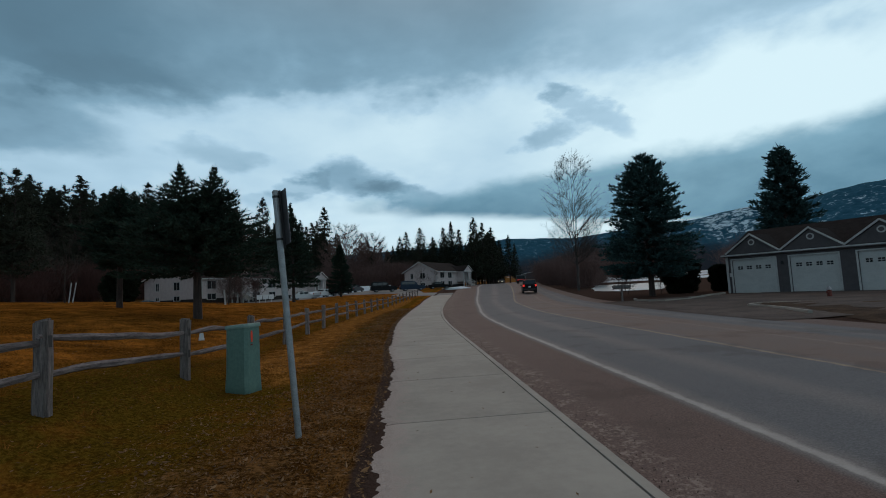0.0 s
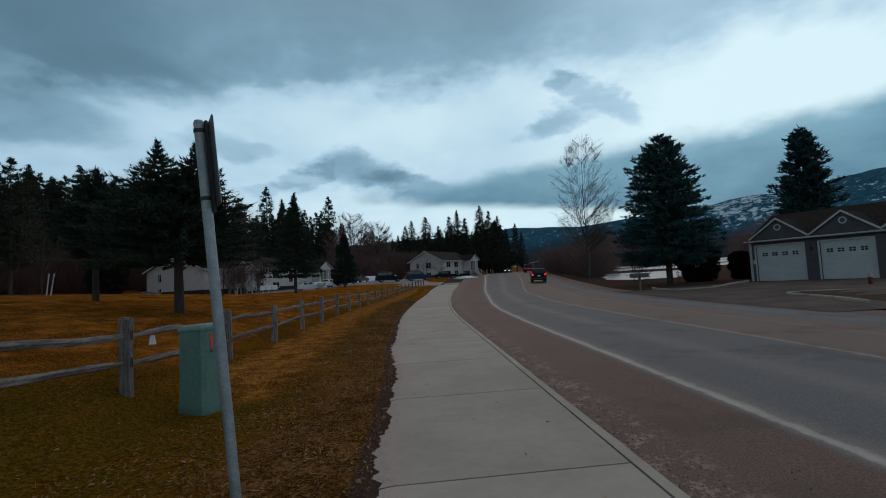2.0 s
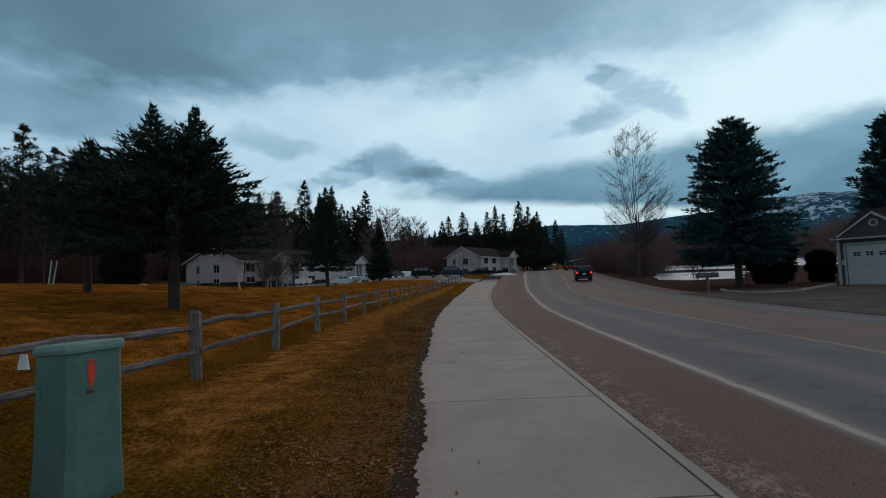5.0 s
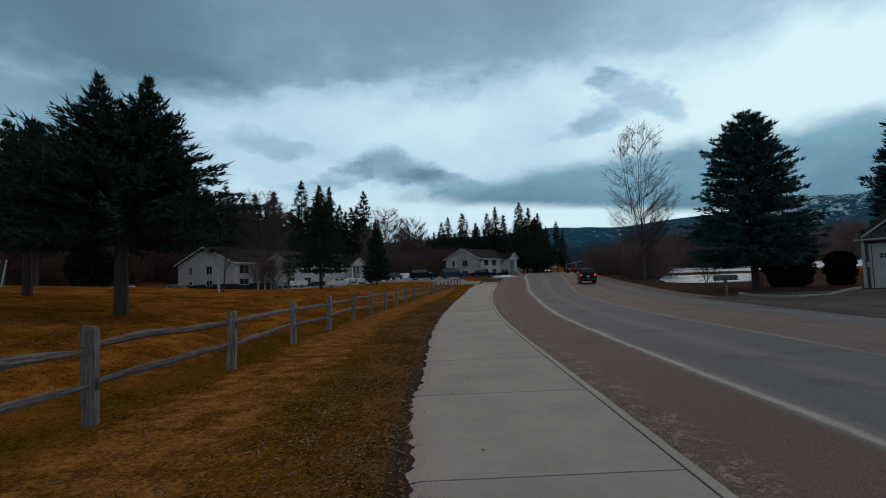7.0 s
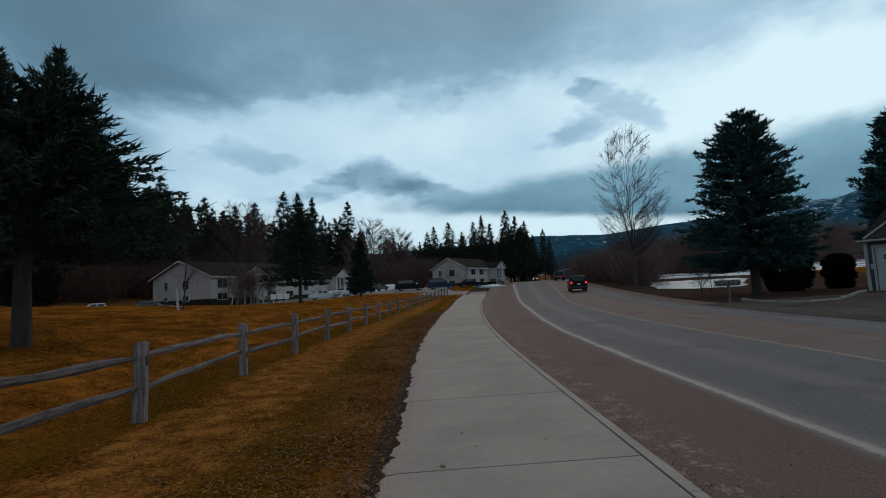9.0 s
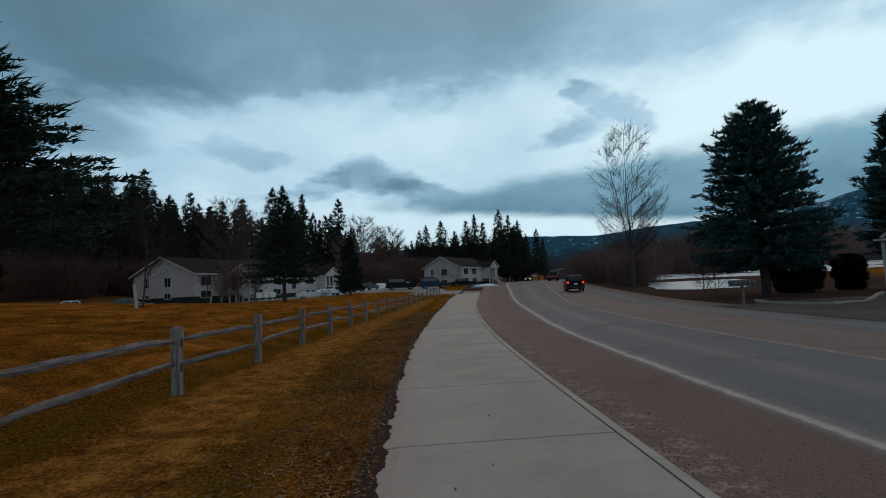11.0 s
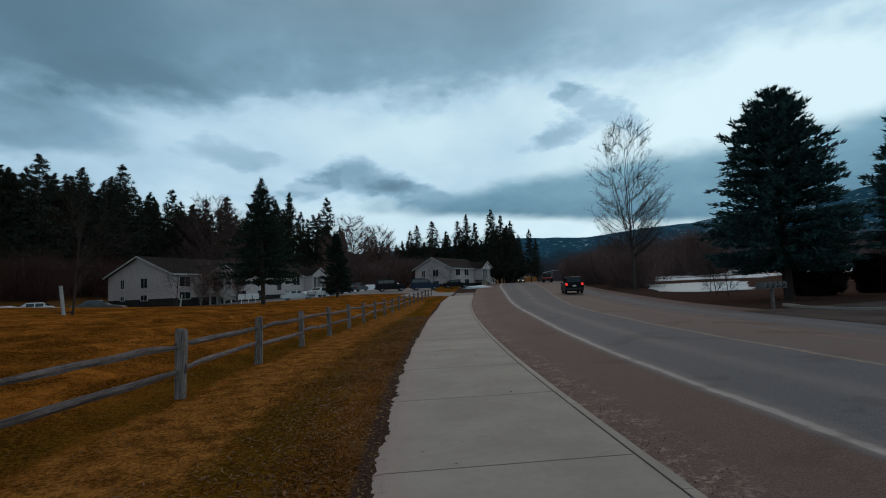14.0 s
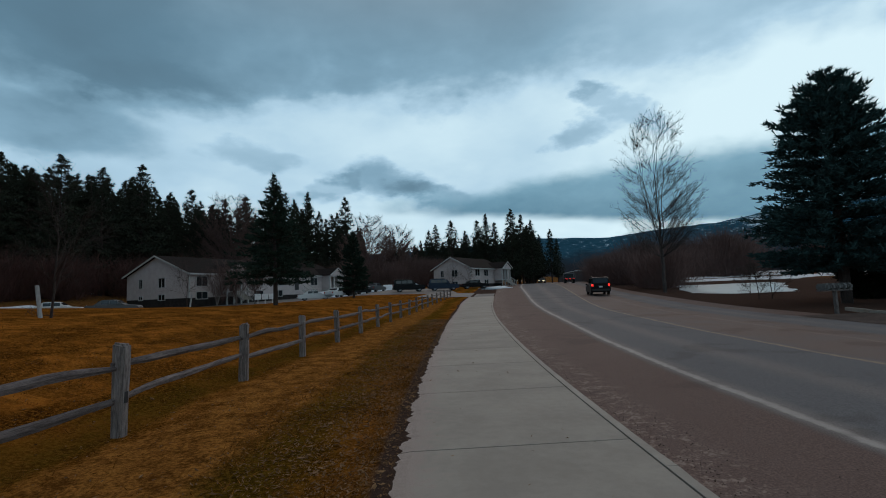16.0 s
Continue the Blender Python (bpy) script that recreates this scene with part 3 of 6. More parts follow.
DOOR_PAINT = surface("off_white_door_paint", (0.42, 0.42, 0.41), (0.52, 0.52, 0.50), 1.5, 0.55, bump=0.05)
SHINGLE = surface("brown_grey_shingles", (0.009, 0.0075, 0.0075), (0.024, 0.020, 0.020), 2.5, 0.95, bump=0.4, fine=12, spec=0.08)
FOOTING = surface("dark_concrete_footing", (0.022, 0.019, 0.018), (0.045, 0.040, 0.038), 2.0, 0.95, spec=0.08)
GLASS = plain("dark_window_glass", (0.02, 0.024, 0.028), 0.08)
SNOW = surface("old_snow", (0.55, 0.60, 0.66), (0.78, 0.81, 0.85), 0.8, 0.8, bump=0.4, dist=0.06)
WHITE = surface("white_plastic", (0.60, 0.60, 0.60), (0.75, 0.75, 0.74), 3.0, 0.6, bump=0.05)
GUARD = surface("grey_white_guard", (0.32, 0.31, 0.31), (0.46, 0.45, 0.44), 3.0, 0.7, bump=0.05)
RED_PAINT = plain("orange_red_marking_paint", (0.75, 0.06, 0.02), 0.7)
RED_DULL = surface("faded_red_orange_paint", (0.09, 0.016, 0.010), (0.17, 0.032, 0.018), 5.0, 0.7, bump=0.1)
MAIL_GREY = surface("dull_grey_mailbox", (0.09, 0.088, 0.085), (0.17, 0.165, 0.16), 4.0, 0.7, bump=0.1)
RUBBER = plain("black_rubber", (0.012, 0.012, 0.012), 0.85)
STEEL = plain("dull_wheel_metal", (0.25, 0.25, 0.26), 0.45, 0.8)
BLACK = plain("black_trim", (0.015, 0.015, 0.016), 0.6)
TAIL = plain("lit_red_tail_lamp", (0.9, 0.03, 0.02), 0.3, 0.0, 3.0)
TAIL_OFF = plain("red_tail_lamp", (0.35, 0.02, 0.015), 0.3)
HEAD_LIT = plain("lit_headlamp", (1.0, 0.85, 0.55), 0.3, 0.0, 12.0)
CLEAR = plain("clear_lamp", (0.5, 0.5, 0.5), 0.15)
SIGN_FACE = surface("pinkish_white_sign", (0.42, 0.34, 0.42), (0.58, 0.48, 0.56), 3.0, 0.5, bump=0)
SIGN_BACK = surface("dark_sign_back", (0.05, 0.055, 0.06), (0.09, 0.095, 0.1), 4.0, 0.5, 0.4, bump=0)
APRON = surface("dark_patched_asphalt", (0.036, 0.027, 0.024), (0.115, 0.088, 0.078), 0.5, 0.9, bump=0.25, fine=14, spec=0.12)
BED_SOIL = surface("brown_bed_soil", (0.026, 0.016, 0.011), (0.085, 0.055, 0.036), 1.2, 0.95, bump=0.7, fine=10, dist=0.03, spec=0.05)
LOT = surface("wet_grey_lot", (0.07, 0.07, 0.072), (0.16, 0.155, 0.15), 0.4, 0.75, bump=0.2)

MOUNTAIN, TM, bm_ = material("hazy_wooded_mountain", 0.95)
bm_.inputs["Specular IOR Level"].default_value = 0.0
_co = TM.add("ShaderNodeTexCoord").outputs["Object"]
_n = TM.noise(_co, 0.010, 6.0, 0.6)
_n2 = TM.noise(TM.add("ShaderNodeMapping", {"Vector": _co, "Scale": (1.0, 1.0, 1.7)}).outputs[0], 0.06, 7.0, 0.72, 0.8)
_z = TM.add("ShaderNodeSeparateXYZ", {0: _co}).outputs[2]
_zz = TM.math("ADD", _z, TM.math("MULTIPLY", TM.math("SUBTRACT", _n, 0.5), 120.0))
# distance haze is painted in: the woods' own colour is turned blue
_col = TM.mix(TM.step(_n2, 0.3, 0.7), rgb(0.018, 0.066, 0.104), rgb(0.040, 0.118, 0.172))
# lower slopes stay darker and less blue than the hazed tops
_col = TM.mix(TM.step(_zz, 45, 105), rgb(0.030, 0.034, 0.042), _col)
_peak = TM.add("ShaderNodeVectorMath", {0: _co, 1: (930.0, 1130.0, 150.0)}, operation="DISTANCE").outputs["Value"]
_open = TM.math("ADD", TM.step(_peak, 60, 190, 0.085, 0.0), TM.math("MULTIPLY", _n, 0.28))
_snow = TM.math("MULTIPLY", TM.step(TM.math("ADD", _n2, _open), 0.735, 0.795), TM.step(_zz, 70, 115))
TM.put(bm_.inputs["Base Color"], TM.mix(_snow, _col, rgb(0.44, 0.58, 0.66)))


# ---- mountains ----
def mountain(name, dist, prof, label, depth=900, seed=3):
    angs = np.arange(-70, 100, 0.5)
    tops = np.interp(angs, [p[0] for p in prof], [p[1] for p in prof])
    verts, faces = [], []
    rows = ((0.80, -0.02), (0.84, 0.22), (0.88, 0.45), (0.92, 0.68), (0.96, 0.88), (1.0, 1.0), (1.08, 0.9), (1.4, 0.0))
    for a, e in zip(angs, tops):
        for k, (dk, hk) in enumerate(rows):
            d = dist * dk
            h = dist * math.tan(radians(e)) * hk
            wob = noise.noise((a * 0.22, k * 0.9, seed)) * 0.9 + 0.5 * noise.noise((a * 0.7, k * 1.7, seed + 9))
            h *= 1 + 0.07 * wob * (0.4 if k == 5 else 1.0)
            verts.append((d * math.sin(radians(a)), d * math.cos(radians(a)), h + 2))
    m = len(rows)
    for j in range(len(angs) - 1):
        for k in range(m - 1):
            p = j * m + k
            faces.append((p, p + m, p + m + 1, p + 1))
    me = bpy.data.meshes.new(name)
    me.from_pydata(verts, [], faces)
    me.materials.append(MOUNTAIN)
    me.shade_smooth()
    return tagged(new(name, me), label, kind="structure")


mountain("backdrop", 1500, [(-70, 6), (-10, 4.5), (10, 5.2), (14.4, 5.7), (19, 5.5), (22.5, 5.3), (28, 5.8), (33, 5.9), (36, 6.3), (40, 6.9), (43, 6.6), (47, 7.5), (51, 7.9), (60, 9), (75, 8), (100, 6)], "distant wooded mountains with snow patches, haze painted in as blue")

# ---- parking lot and drives ----
def lot_z(x, y, k):
    return ground_z(x, y) + 0.03


sheet("parking_lot", lambda y: [-30 + 2.0 * k for k in range(int((30 + seam_x(88) - 4) / 2.0))], [80 + 1.5 * k for k in range(16)], lambda x, y, k: ground_z(x, y) + 0.05, LOT, None, "wet grey parking lot with patches of snow")
sheet("driveway", lambda y: [seam_x(y) - 9 + 0.75 * k for k in range(13)], [71 + 1.0 * k for k in range(11)], lambda x, y, k: ground_z(min(x, seam_x(y) - 2.3), y) + 0.05, LOT, None, "grey driveway crossing the pavement")
sheet("garage_apron", lambda y: [far_x(y) - 0.6 + (31.5 - (y - 29) * 0.42 - far_x(y) + 0.6) * k / 14 for k in range(15)], [14 + 0.75 * k for k in range(27)],
      lambda x, y, k: max(ground_z(x, y), road_z(x, y) - 0.01) + 0.035, APRON, None, "worn asphalt apron before the garages")


WATER = surface("frozen_pond_ice", (0.26, 0.33, 0.35), (0.42, 0.50, 0.52), 0.25, 0.30, bump=0.05)
ICE = surface("grey_shore_ice", (0.36, 0.40, 0.43), (0.62, 0.66, 0.69), 0.6, 0.6, bump=0.2)


def pond_edges(y):
    n = 0.9 * noise.noise((y * 0.35, 4.2, 0))
    return float(np.interp(y, [56, 60, 78], [28.5, 27.2, 36.0])) + n, float(np.interp(y, [56, 74, 78], [33.0, 46.5, 47.5])) + 0.9 * noise.noise((y * 0.3, 9.2, 0))


def pond_rim(y):
    a, b = pond_edges(y)
    return [a - 0.7 - 0.5 * noise.noise((y * 0.8, 1.1, 3)), b + 0.8 + 0.6 * noise.noise((y * 0.7, 2.1, 3))]


def wet_row(edges, n):
    return lambda y: [edges(y)[0] + (edges(y)[1] - edges(y)[0]) * k / n for k in range(n + 1)]


sheet("pond_ice", wet_row(pond_rim, 12), [55.4 + 0.8 * k for k in range(29)], lambda x, y, k: ground_z(x, y) + 0.04, ICE, None, "pale grey rotten ice round the pond")
sheet("water", wet_row(pond_edges, 12), [56.2 + 0.8 * k for k in range(27)], lambda x, y, k: ground_z(x, y) + 0.06, WATER, None, "pale half-frozen pond in the brown field")


def far_kerb():
    pts = [(18.9, 35.2), (18.0, 33.2), (17.7, 31.0), (18.2, 29.8), (20.0, 30.0), (22.0, 31.6), (24.5, 33.8), (26.8, 35.6)]
    root = tagged(new("roadside_kerb"), "pale concrete kerb round a brown planting bed", kind="structure")
    for (x0, y0), (x1, y1) in zip(pts, pts[1:]):
        L = math.hypot(x1 - x0, y1 - y0)
        m = Matrix.Rotation(math.atan2(y1 - y0, x1 - x0), 4, "Z")
        z = max(ground_z(x0, y0), base_z(y0) - KERB)
        part("kerb_stone", box((L - 0.01, 0.16, 0.22), ((x0 + x1) / 2, (y0 + y1) / 2, z + 0.03), m, 0.02), CONCRETE, root)
    return root


far_kerb()


def bed_edges(y):
    return float(np.interp(y, [6, 12.3, 16, 18, 20.6, 21.4], [12.3, 13.8, 15.2, 16.3, 16.9, 17.9])), float(np.interp(y, [6, 15, 19, 21.4], [31, 27, 23, 18.7]))


sheet("planting_bed", lambda y: [bed_edges(y)[0] + (bed_edges(y)[1] - bed_edges(y)[0]) * k / 12 for k in range(13)], [6 + 0.55 * k for k in range(29)],
      lambda x, y, k: base_z(y) + 0.02 + 0.05 * noise.noise((x * 0.8, y * 0.8, 2)) - (0.12 if k in (0, 12) else 0.0), BED_SOIL, None, "brown bare planting bed before the garages")
bed_rim = tagged(new("bed_kerb"), "pale concrete kerb round the end of the planting bed", kind="structure")
rim = [(14.9, 15.6), (15.9, 17.7), (16.5, 19.3), (16.8, 20.8), (17.5, 21.5), (18.5, 21.5), (19.6, 20.9)]
for (x0, y0), (x1, y1) in zip(rim, rim[1:]):
    part("kerb_stone", box((math.hypot(x1 - x0, y1 - y0) - 0.01, 0.18, 0.26), ((x0 + x1) / 2, (y0 + y1) / 2, -0.08), Matrix.Rotation(math.atan2(y1 - y0, x1 - x0), 4, "Z"), 0.03), CONCRETE, bed_rim)
t = thing("fire_hydrant", (23.9, 23.6, -0.03), "squat red-orange fire hydrant with a grey bonnet", "hydrant", turn=20)
part("barrel", tube((0, 0, -0.2), (0, 0, 0.42), 0.12, 0.11, 16), RED_DULL, t)
part("flange", tube((0, 0, 0.02), (0, 0, 0.07), 0.17, 0.17, 16), RED_DULL, t)
part("bonnet", tube((0, 0, 0.42), (0, 0, 0.62), 0.15, 0.04, 16), STEEL, t, "dull grey bonnet")
for s_ in (-1, 1):
    part("outlet", tube((0.08 * s_, 0, 0.3), (0.20 * s_, 0, 0.3), 0.06, 0.06, 12), RED_DULL, t)


# ---- split-rail fence ----
def fence_x(y):
    return seam_x(y) - 5.22


def make_fence():
    root = tagged(new("fence"), "weathered grey split-rail wooden fence with two rails", "fence")
    ys = [8.45 + 3.05 * k + (0.27 if k > 0 else 0) for k in range(-4, 22)]
    rng = random.Random(4)
    posts, rails = [], []
    for k in range(3):
        bm = bmesh.new()
        vs = add_box(bm, (0.135, 0.13, 1.35), (0, 0, 0.30), None, 0.022)
        bmesh.ops.subdivide_edges(bm, edges=[e for e in bm.edges if abs(e.verts[0].co.z - e.verts[1].co.z) > 0.5], cuts=7, use_grid_fill=True)
        for v in bm.verts:
            v.co.x += 0.014 * noise.noise((v.co.x * 7, v.co.z * 2.5, k * 5))
            v.co.y += 0.014 * noise.noise((v.co.y * 7, v.co.z * 2.5, k * 5 + 2))
            if v.co.z > 0.9:
                v.co.z += 0.03 * noise.noise((v.co.x * 9, v.co.y * 9, k)) - 0.15 * abs(v.co.x) * 0.5
        me = bpy.data.meshes.new("post")
        bm.to_mesh(me)
        bm.free()
        me.materials.append(GREY_WOOD)
        posts.append(me)
    for k in range(4):
        bm = bmesh.new()
        rings = []
        for j in range(13):
            s = j / 12
            w = 0.037 * (0.55 + 0.45 * min(1.0, 5 * min(s, 1 - s)))
            ring = []
            for i in range(6):
                a = math.tau * i / 6 + 0.3 * k
                r = w * (1.0 + 0.42 * noise.noise((i * 1.7, s * 5, k * 4)))
                ring.append(bm.verts.new((r * math.cos(a) * 0.85, (s - 0.5) * 3.26, r * 1.25 * math.sin(a) + 0.035 * noise.noise((s * 3.6, k * 1.7, 2)) - 0.02 * math.sin(math.pi * s))))
            rings.append(ring)
        for a, b in zip(rings, rings[1:]):
            for i in range(6):
                bm.faces.new((a[i], a[(i + 1) % 6], b[(i + 1) % 6], b[i]))
        bm.faces.new(list(reversed(rings[0])))
        bm.faces.new(rings[-1])
        me = bpy.data.meshes.new("rail")
        bm.to_mesh(me)
        bm.free()
        me.materials.append(RAIL_WOOD)
        rails.append(me)
    tops = []
    for j, y in enumerate(ys):
        x = fence_x(y)
        z = ground_z(x, y)
        ob = new("post", posts[j % 3])
        ob.parent = root
        lean = rng.uniform(-1.5, 1.5)
        ob.matrix_basis = pose(x, y, z + rng.uniform(-0.03, 0.02), rng.uniform(-1.5, 1.5), lean, rng.uniform(-8, 8) - 4)
        for hz in (0.40, 0.745):
            # black block for the shade inside the slot; no hole is cut
            slot_shade = part("slot_shade", box((0.141, 0.055, 0.12), (0, 0, hz), None), BLACK, ob)
        tops.append((x, y, z))
    for (x0, y0, z0), (x1, y1, z1) in zip(tops, tops[1:]):
        for hz in (0.40, 0.745):
            ob = new("rail", rails[rng.randrange(4)])
            ob.parent = root
            a, b = z0 + hz + rng.uniform(-0.03, 0.03), z1 + hz + rng.uniform(-0.03, 0.03)
            L = math.dist((x0, y0, a), (x1, y1, b))
            m = look((0, 0, 0), (0, 0, -1))
            yaw = math.atan2(-(x1 - x0), y1 - y0)
            pitch = math.atan2(b - a, math.hypot(x1 - x0, y1 - y0))
            ob.matrix_basis = Matrix.Translation(((x0 + x1) / 2 + rng.uniform(-0.02, 0.02), (y0 + y1) / 2, (a + b) / 2)) @ Matrix.Rotation(yaw, 4, "Z") @ Matrix.Rotation(pitch, 4, "X") @ Matrix.Rotation(rng.choice((0, math.pi)), 4, "Y")
    return root


make_fence()


# ---- sign post and utility box ----
def sign_post():
    z = ground_z(-0.97, 5.07)
    t = thing("sign_post", (-0.97, 5.07, z), "galvanised steel post with a small road sign seen edge-on", "sign")
    t.rotation_euler = (0, radians(-4.2), 0)
    part("pole", tube((0, 0, -0.3), (0, 0, 2.47), 0.032, 0.032, 16), GALV, t)
    part("cap", tube((0, 0, 2.47), (0, 0, 2.49), 0.034, 0.026, 16), GALV, t)
    bm = box((0.008, 0.34, 0.56), (0.050, 0.026, 2.20), Matrix.Rotation(radians(27), 4, "Z"), 0.003)
    s = part("sign_panel", bm, SIGN_BACK, t, "dark sign panel with a pale face")
    part("sign_face", box((0.003, 0.32, 0.54), (0.0555, 0.0288, 2.20), Matrix.Rotation(radians(27), 4, "Z")), SIGN_FACE, s, "pinkish-white sign face")
    part("backing_bar", box((0.02, 0.05, 0.60), (0.036, 0.018, 2.19), Matrix.Rotation(radians(27), 4, "Z"), 0.004), BLACK, t)
    for hz in (1.98, 2.42):
        bm = bmesh.new()
        add_tube(bm, (0, 0, hz - 0.012), (0, 0, hz + 0.012), 0.036, 0.036, 16)
        part("clamp", bm, BLACK, t)
    return t


sign_post()


def utility_box():
    x, y = -2.47, 8.45
    t = thing("utility_box", (x, y, -0.045), "faded green utility pedestal with an orange paint mark on dry grass", "utility box", turn=-22, scale=1.05)
    a, d, c = 0.205, 0.185, 0.045
    ring = [(-a + c, -d), (a - c, -d), (a, -d + c), (a, d - c), (a - c, d), (-a + c, d), (-a, d - c), (-a, -d + c)]

    def shell(levels):
        bm = bmesh.new()
        rows = [[bm.verts.new((px * k, py * k, z + tilt * px)) for px, py in ring] for z, k, tilt in levels]
        for lo, hi in zip(rows, rows[1:]):
            for n in range(8):
                bm.faces.new((lo[n], lo[(n + 1) % 8], hi[(n + 1) % 8], hi[n]))
        bm.faces.new(rows[-1])
        bm.faces.new(list(reversed(rows[0])))
        return bm

    part("body", shell([(-0.2, 1.07, 0), (0.02, 1.06, 0), (0.25, 1.0, 0), (0.935, 0.965, 0.06)]), GREEN_BOX, t)
    part("lid", shell([(0.93, 1.05, 0.06), (0.955, 1.06, 0.06), (0.985, 1.03, 0.06), (0.992, 0.97, 0.06)]), surface("pale_green_lid", (0.13, 0.21, 0.185), (0.18, 0.27, 0.235), 3.0, 0.55, bump=0.1), t, "paler green sloping lid")
    mark = bmesh.new()
    for n in range(5):
        add_box(mark, (0.006, (0.030, 0.044, 0.046, 0.040, 0.028)[n], 0.042), (0.2005 + 0.0009 * n, -0.055, 0.870 - 0.034 * n))
    part("paint_mark", mark, RED_PAINT, t, "orange-red spray mark")
    part("paint_mark", box((0.006, 0.045, 0.022), (0.2045, -0.062, 0.675)), RED_DULL, t, "dull red stencilled mark")
    for n in (-0.10, -0.03):
        part("rib", box((0.012, 0.010, 0.34), (n, -0.180, 0.62), None, 0.003), GREEN_BOX, t)
    return t


utility_box()
t = thing("cable_marker", (-3.33, 9.0, ground_z(-3.33, 9.0) + 0.65), "small white plastic marker hung on the fence rail", "marker")
part("tag", box((0.10, 0.02, 0.13), (0, 0, 0), None, 0.004, 0.6), WHITE, t)


# ---- trees ----
def tri_mesh(name, P, mat):
    """P: triangles as an array (n, 3, 3)."""
    n = len(P)
    me = bpy.data.meshes.new(name)
    me.vertices.add(n * 3)
    me.vertices.foreach_set("co", np.asarray(P, np.float32).ravel())
    me.loops.add(n * 3)
    me.loops.foreach_set("vertex_index", np.arange(n * 3, dtype=np.int32))
    me.polygons.add(n)
    me.polygons.foreach_set("loop_start", np.arange(n, dtype=np.int32) * 3)
    me.polygons.foreach_set("loop_total", np.full(n, 3, np.int32))
    me.update(calc_edges=True)
    me.materials.append(mat)
    return me


def sprays(rng, origin, ahead, length, width, n):
    """n narrow triangles at origin (n,3) that reach out along ahead (n,3)."""
    side = rng.normal(size=(n, 3))
    side -= ahead * (side * ahead).sum(1, keepdims=True)
    side /= np.linalg.norm(side, axis=1, keepdims=True) + 1e-9
    L, W = length[:, None], width[:, None]
    return np.stack([origin - side * W * 0.5, origin + side * W * 0.5, origin + ahead * L], 1)


def conifer_crown(seed, H, zb, R, levels, per, along, size, power=0.8, droop=0.25, ragged=0.25, tops=((0, 0, 1.0),), shoots=0.0, waist=(0.75, 0.12)):
    """Whorls of limbs clad in needle sprays; returns needles and limb lines."""
    rng = np.random.default_rng(seed)
    out, limbs = [], []
    for top, (tx, ty, hk) in enumerate(tops):
        Ht = H * hk
        for i in range(levels):
            f = (i + rng.uniform(-0.3, 0.3)) / levels
            f = min(max(f, 0.0), 0.995)
            if top and f < 0.3:
                continue
            z0 = zb + (Ht - zb) * f
            reach = R * (1 - f) ** power * (1.0 if f > waist[1] else waist[0] + (1 - waist[0]) * f / waist[1]) * (0.8 if top and f < 0.6 else 1.0)
            kk = min(max((z0 / H - 0.40) / 0.45, 0.0), 1.0)
            ax, ay = tx * kk, ty * kk
            for k in range(per):
                a = rng.uniform(0, math.tau)
                L = max(0.05 * H / 5, reach * (1 + rng.normal(0, ragged)))
                rise = 0.32 * f - droop * (1 - f)
                m = max(3, int(along * L / max(R, 0.1)) + 2)
                s = np.sort(rng.uniform(0.10, 1.0, m)) ** 0.8
                bend = 0.07 * L
                pts = np.stack([ax + math.cos(a) * L * s, ay + math.sin(a) * L * s, z0 + rise * L * s + bend * s * s], 1)
                limbs.append(((ax, ay, z0), tuple(pts[-1])))
                q = 4
                sz = size * (0.5 + 0.5 * min(1.0, reach / (0.35 * R)))
                o = np.repeat(pts, q, 0) + rng.normal(0, sz * 0.22, (m * q, 3))
                base = np.array([math.cos(a), math.sin(a), 0.35 + 0.9 * f ** 3])
                ah = base + rng.normal(0, 0.7, (m * q, 3)) * np.array([1, 1, 0.6])
                ah /= np.linalg.norm(ah, axis=1, keepdims=True)
                ln = sz * rng.uniform(0.6, 1.4, m * q)
                out.append(sprays(rng, o, ah, ln, ln * rng.uniform(0.22, 0.42, m * q), m * q))
                if shoots and rng.uniform() < 0.6:
                    e = np.repeat(pts[-1:], 3, 0)
                    ah = np.array([math.cos(a), math.sin(a), 0.55]) + rng.normal(0, 0.3, (3, 3))
                    ah /= np.linalg.norm(ah, axis=1, keepdims=True)
                    ln = shoots * min(1.0, 0.35 + reach / (0.6 * R)) * rng.uniform(0.5, 1.2, 3)
                    ah[:, 2] += 0.8 * f * f
                    ah /= np.linalg.norm(ah, axis=1, keepdims=True)
                    out.append(sprays(rng, e, ah, ln, np.full(3, 0.035), 3))
        n = 16
        up = np.repeat(np.array([[tx, ty, Ht]]), n, 0) + rng.normal(0, size * 0.3, (n, 3)) * np.array([0.4, 0.4, 1.0]) - np.array([0, 0, 1.0]) * rng.uniform(0, size * 4, (n, 1))
        ah = np.array([0, 0, 1.0]) + rng.normal(0, 0.28, (n, 3))
        ah /= np.linalg.norm(ah, axis=1, keepdims=True)
        out.append(sprays(rng, up, ah, np.full(n, size * 1.6), np.full(n, size * 0.25), n))
    return np.concatenate(out), limbs


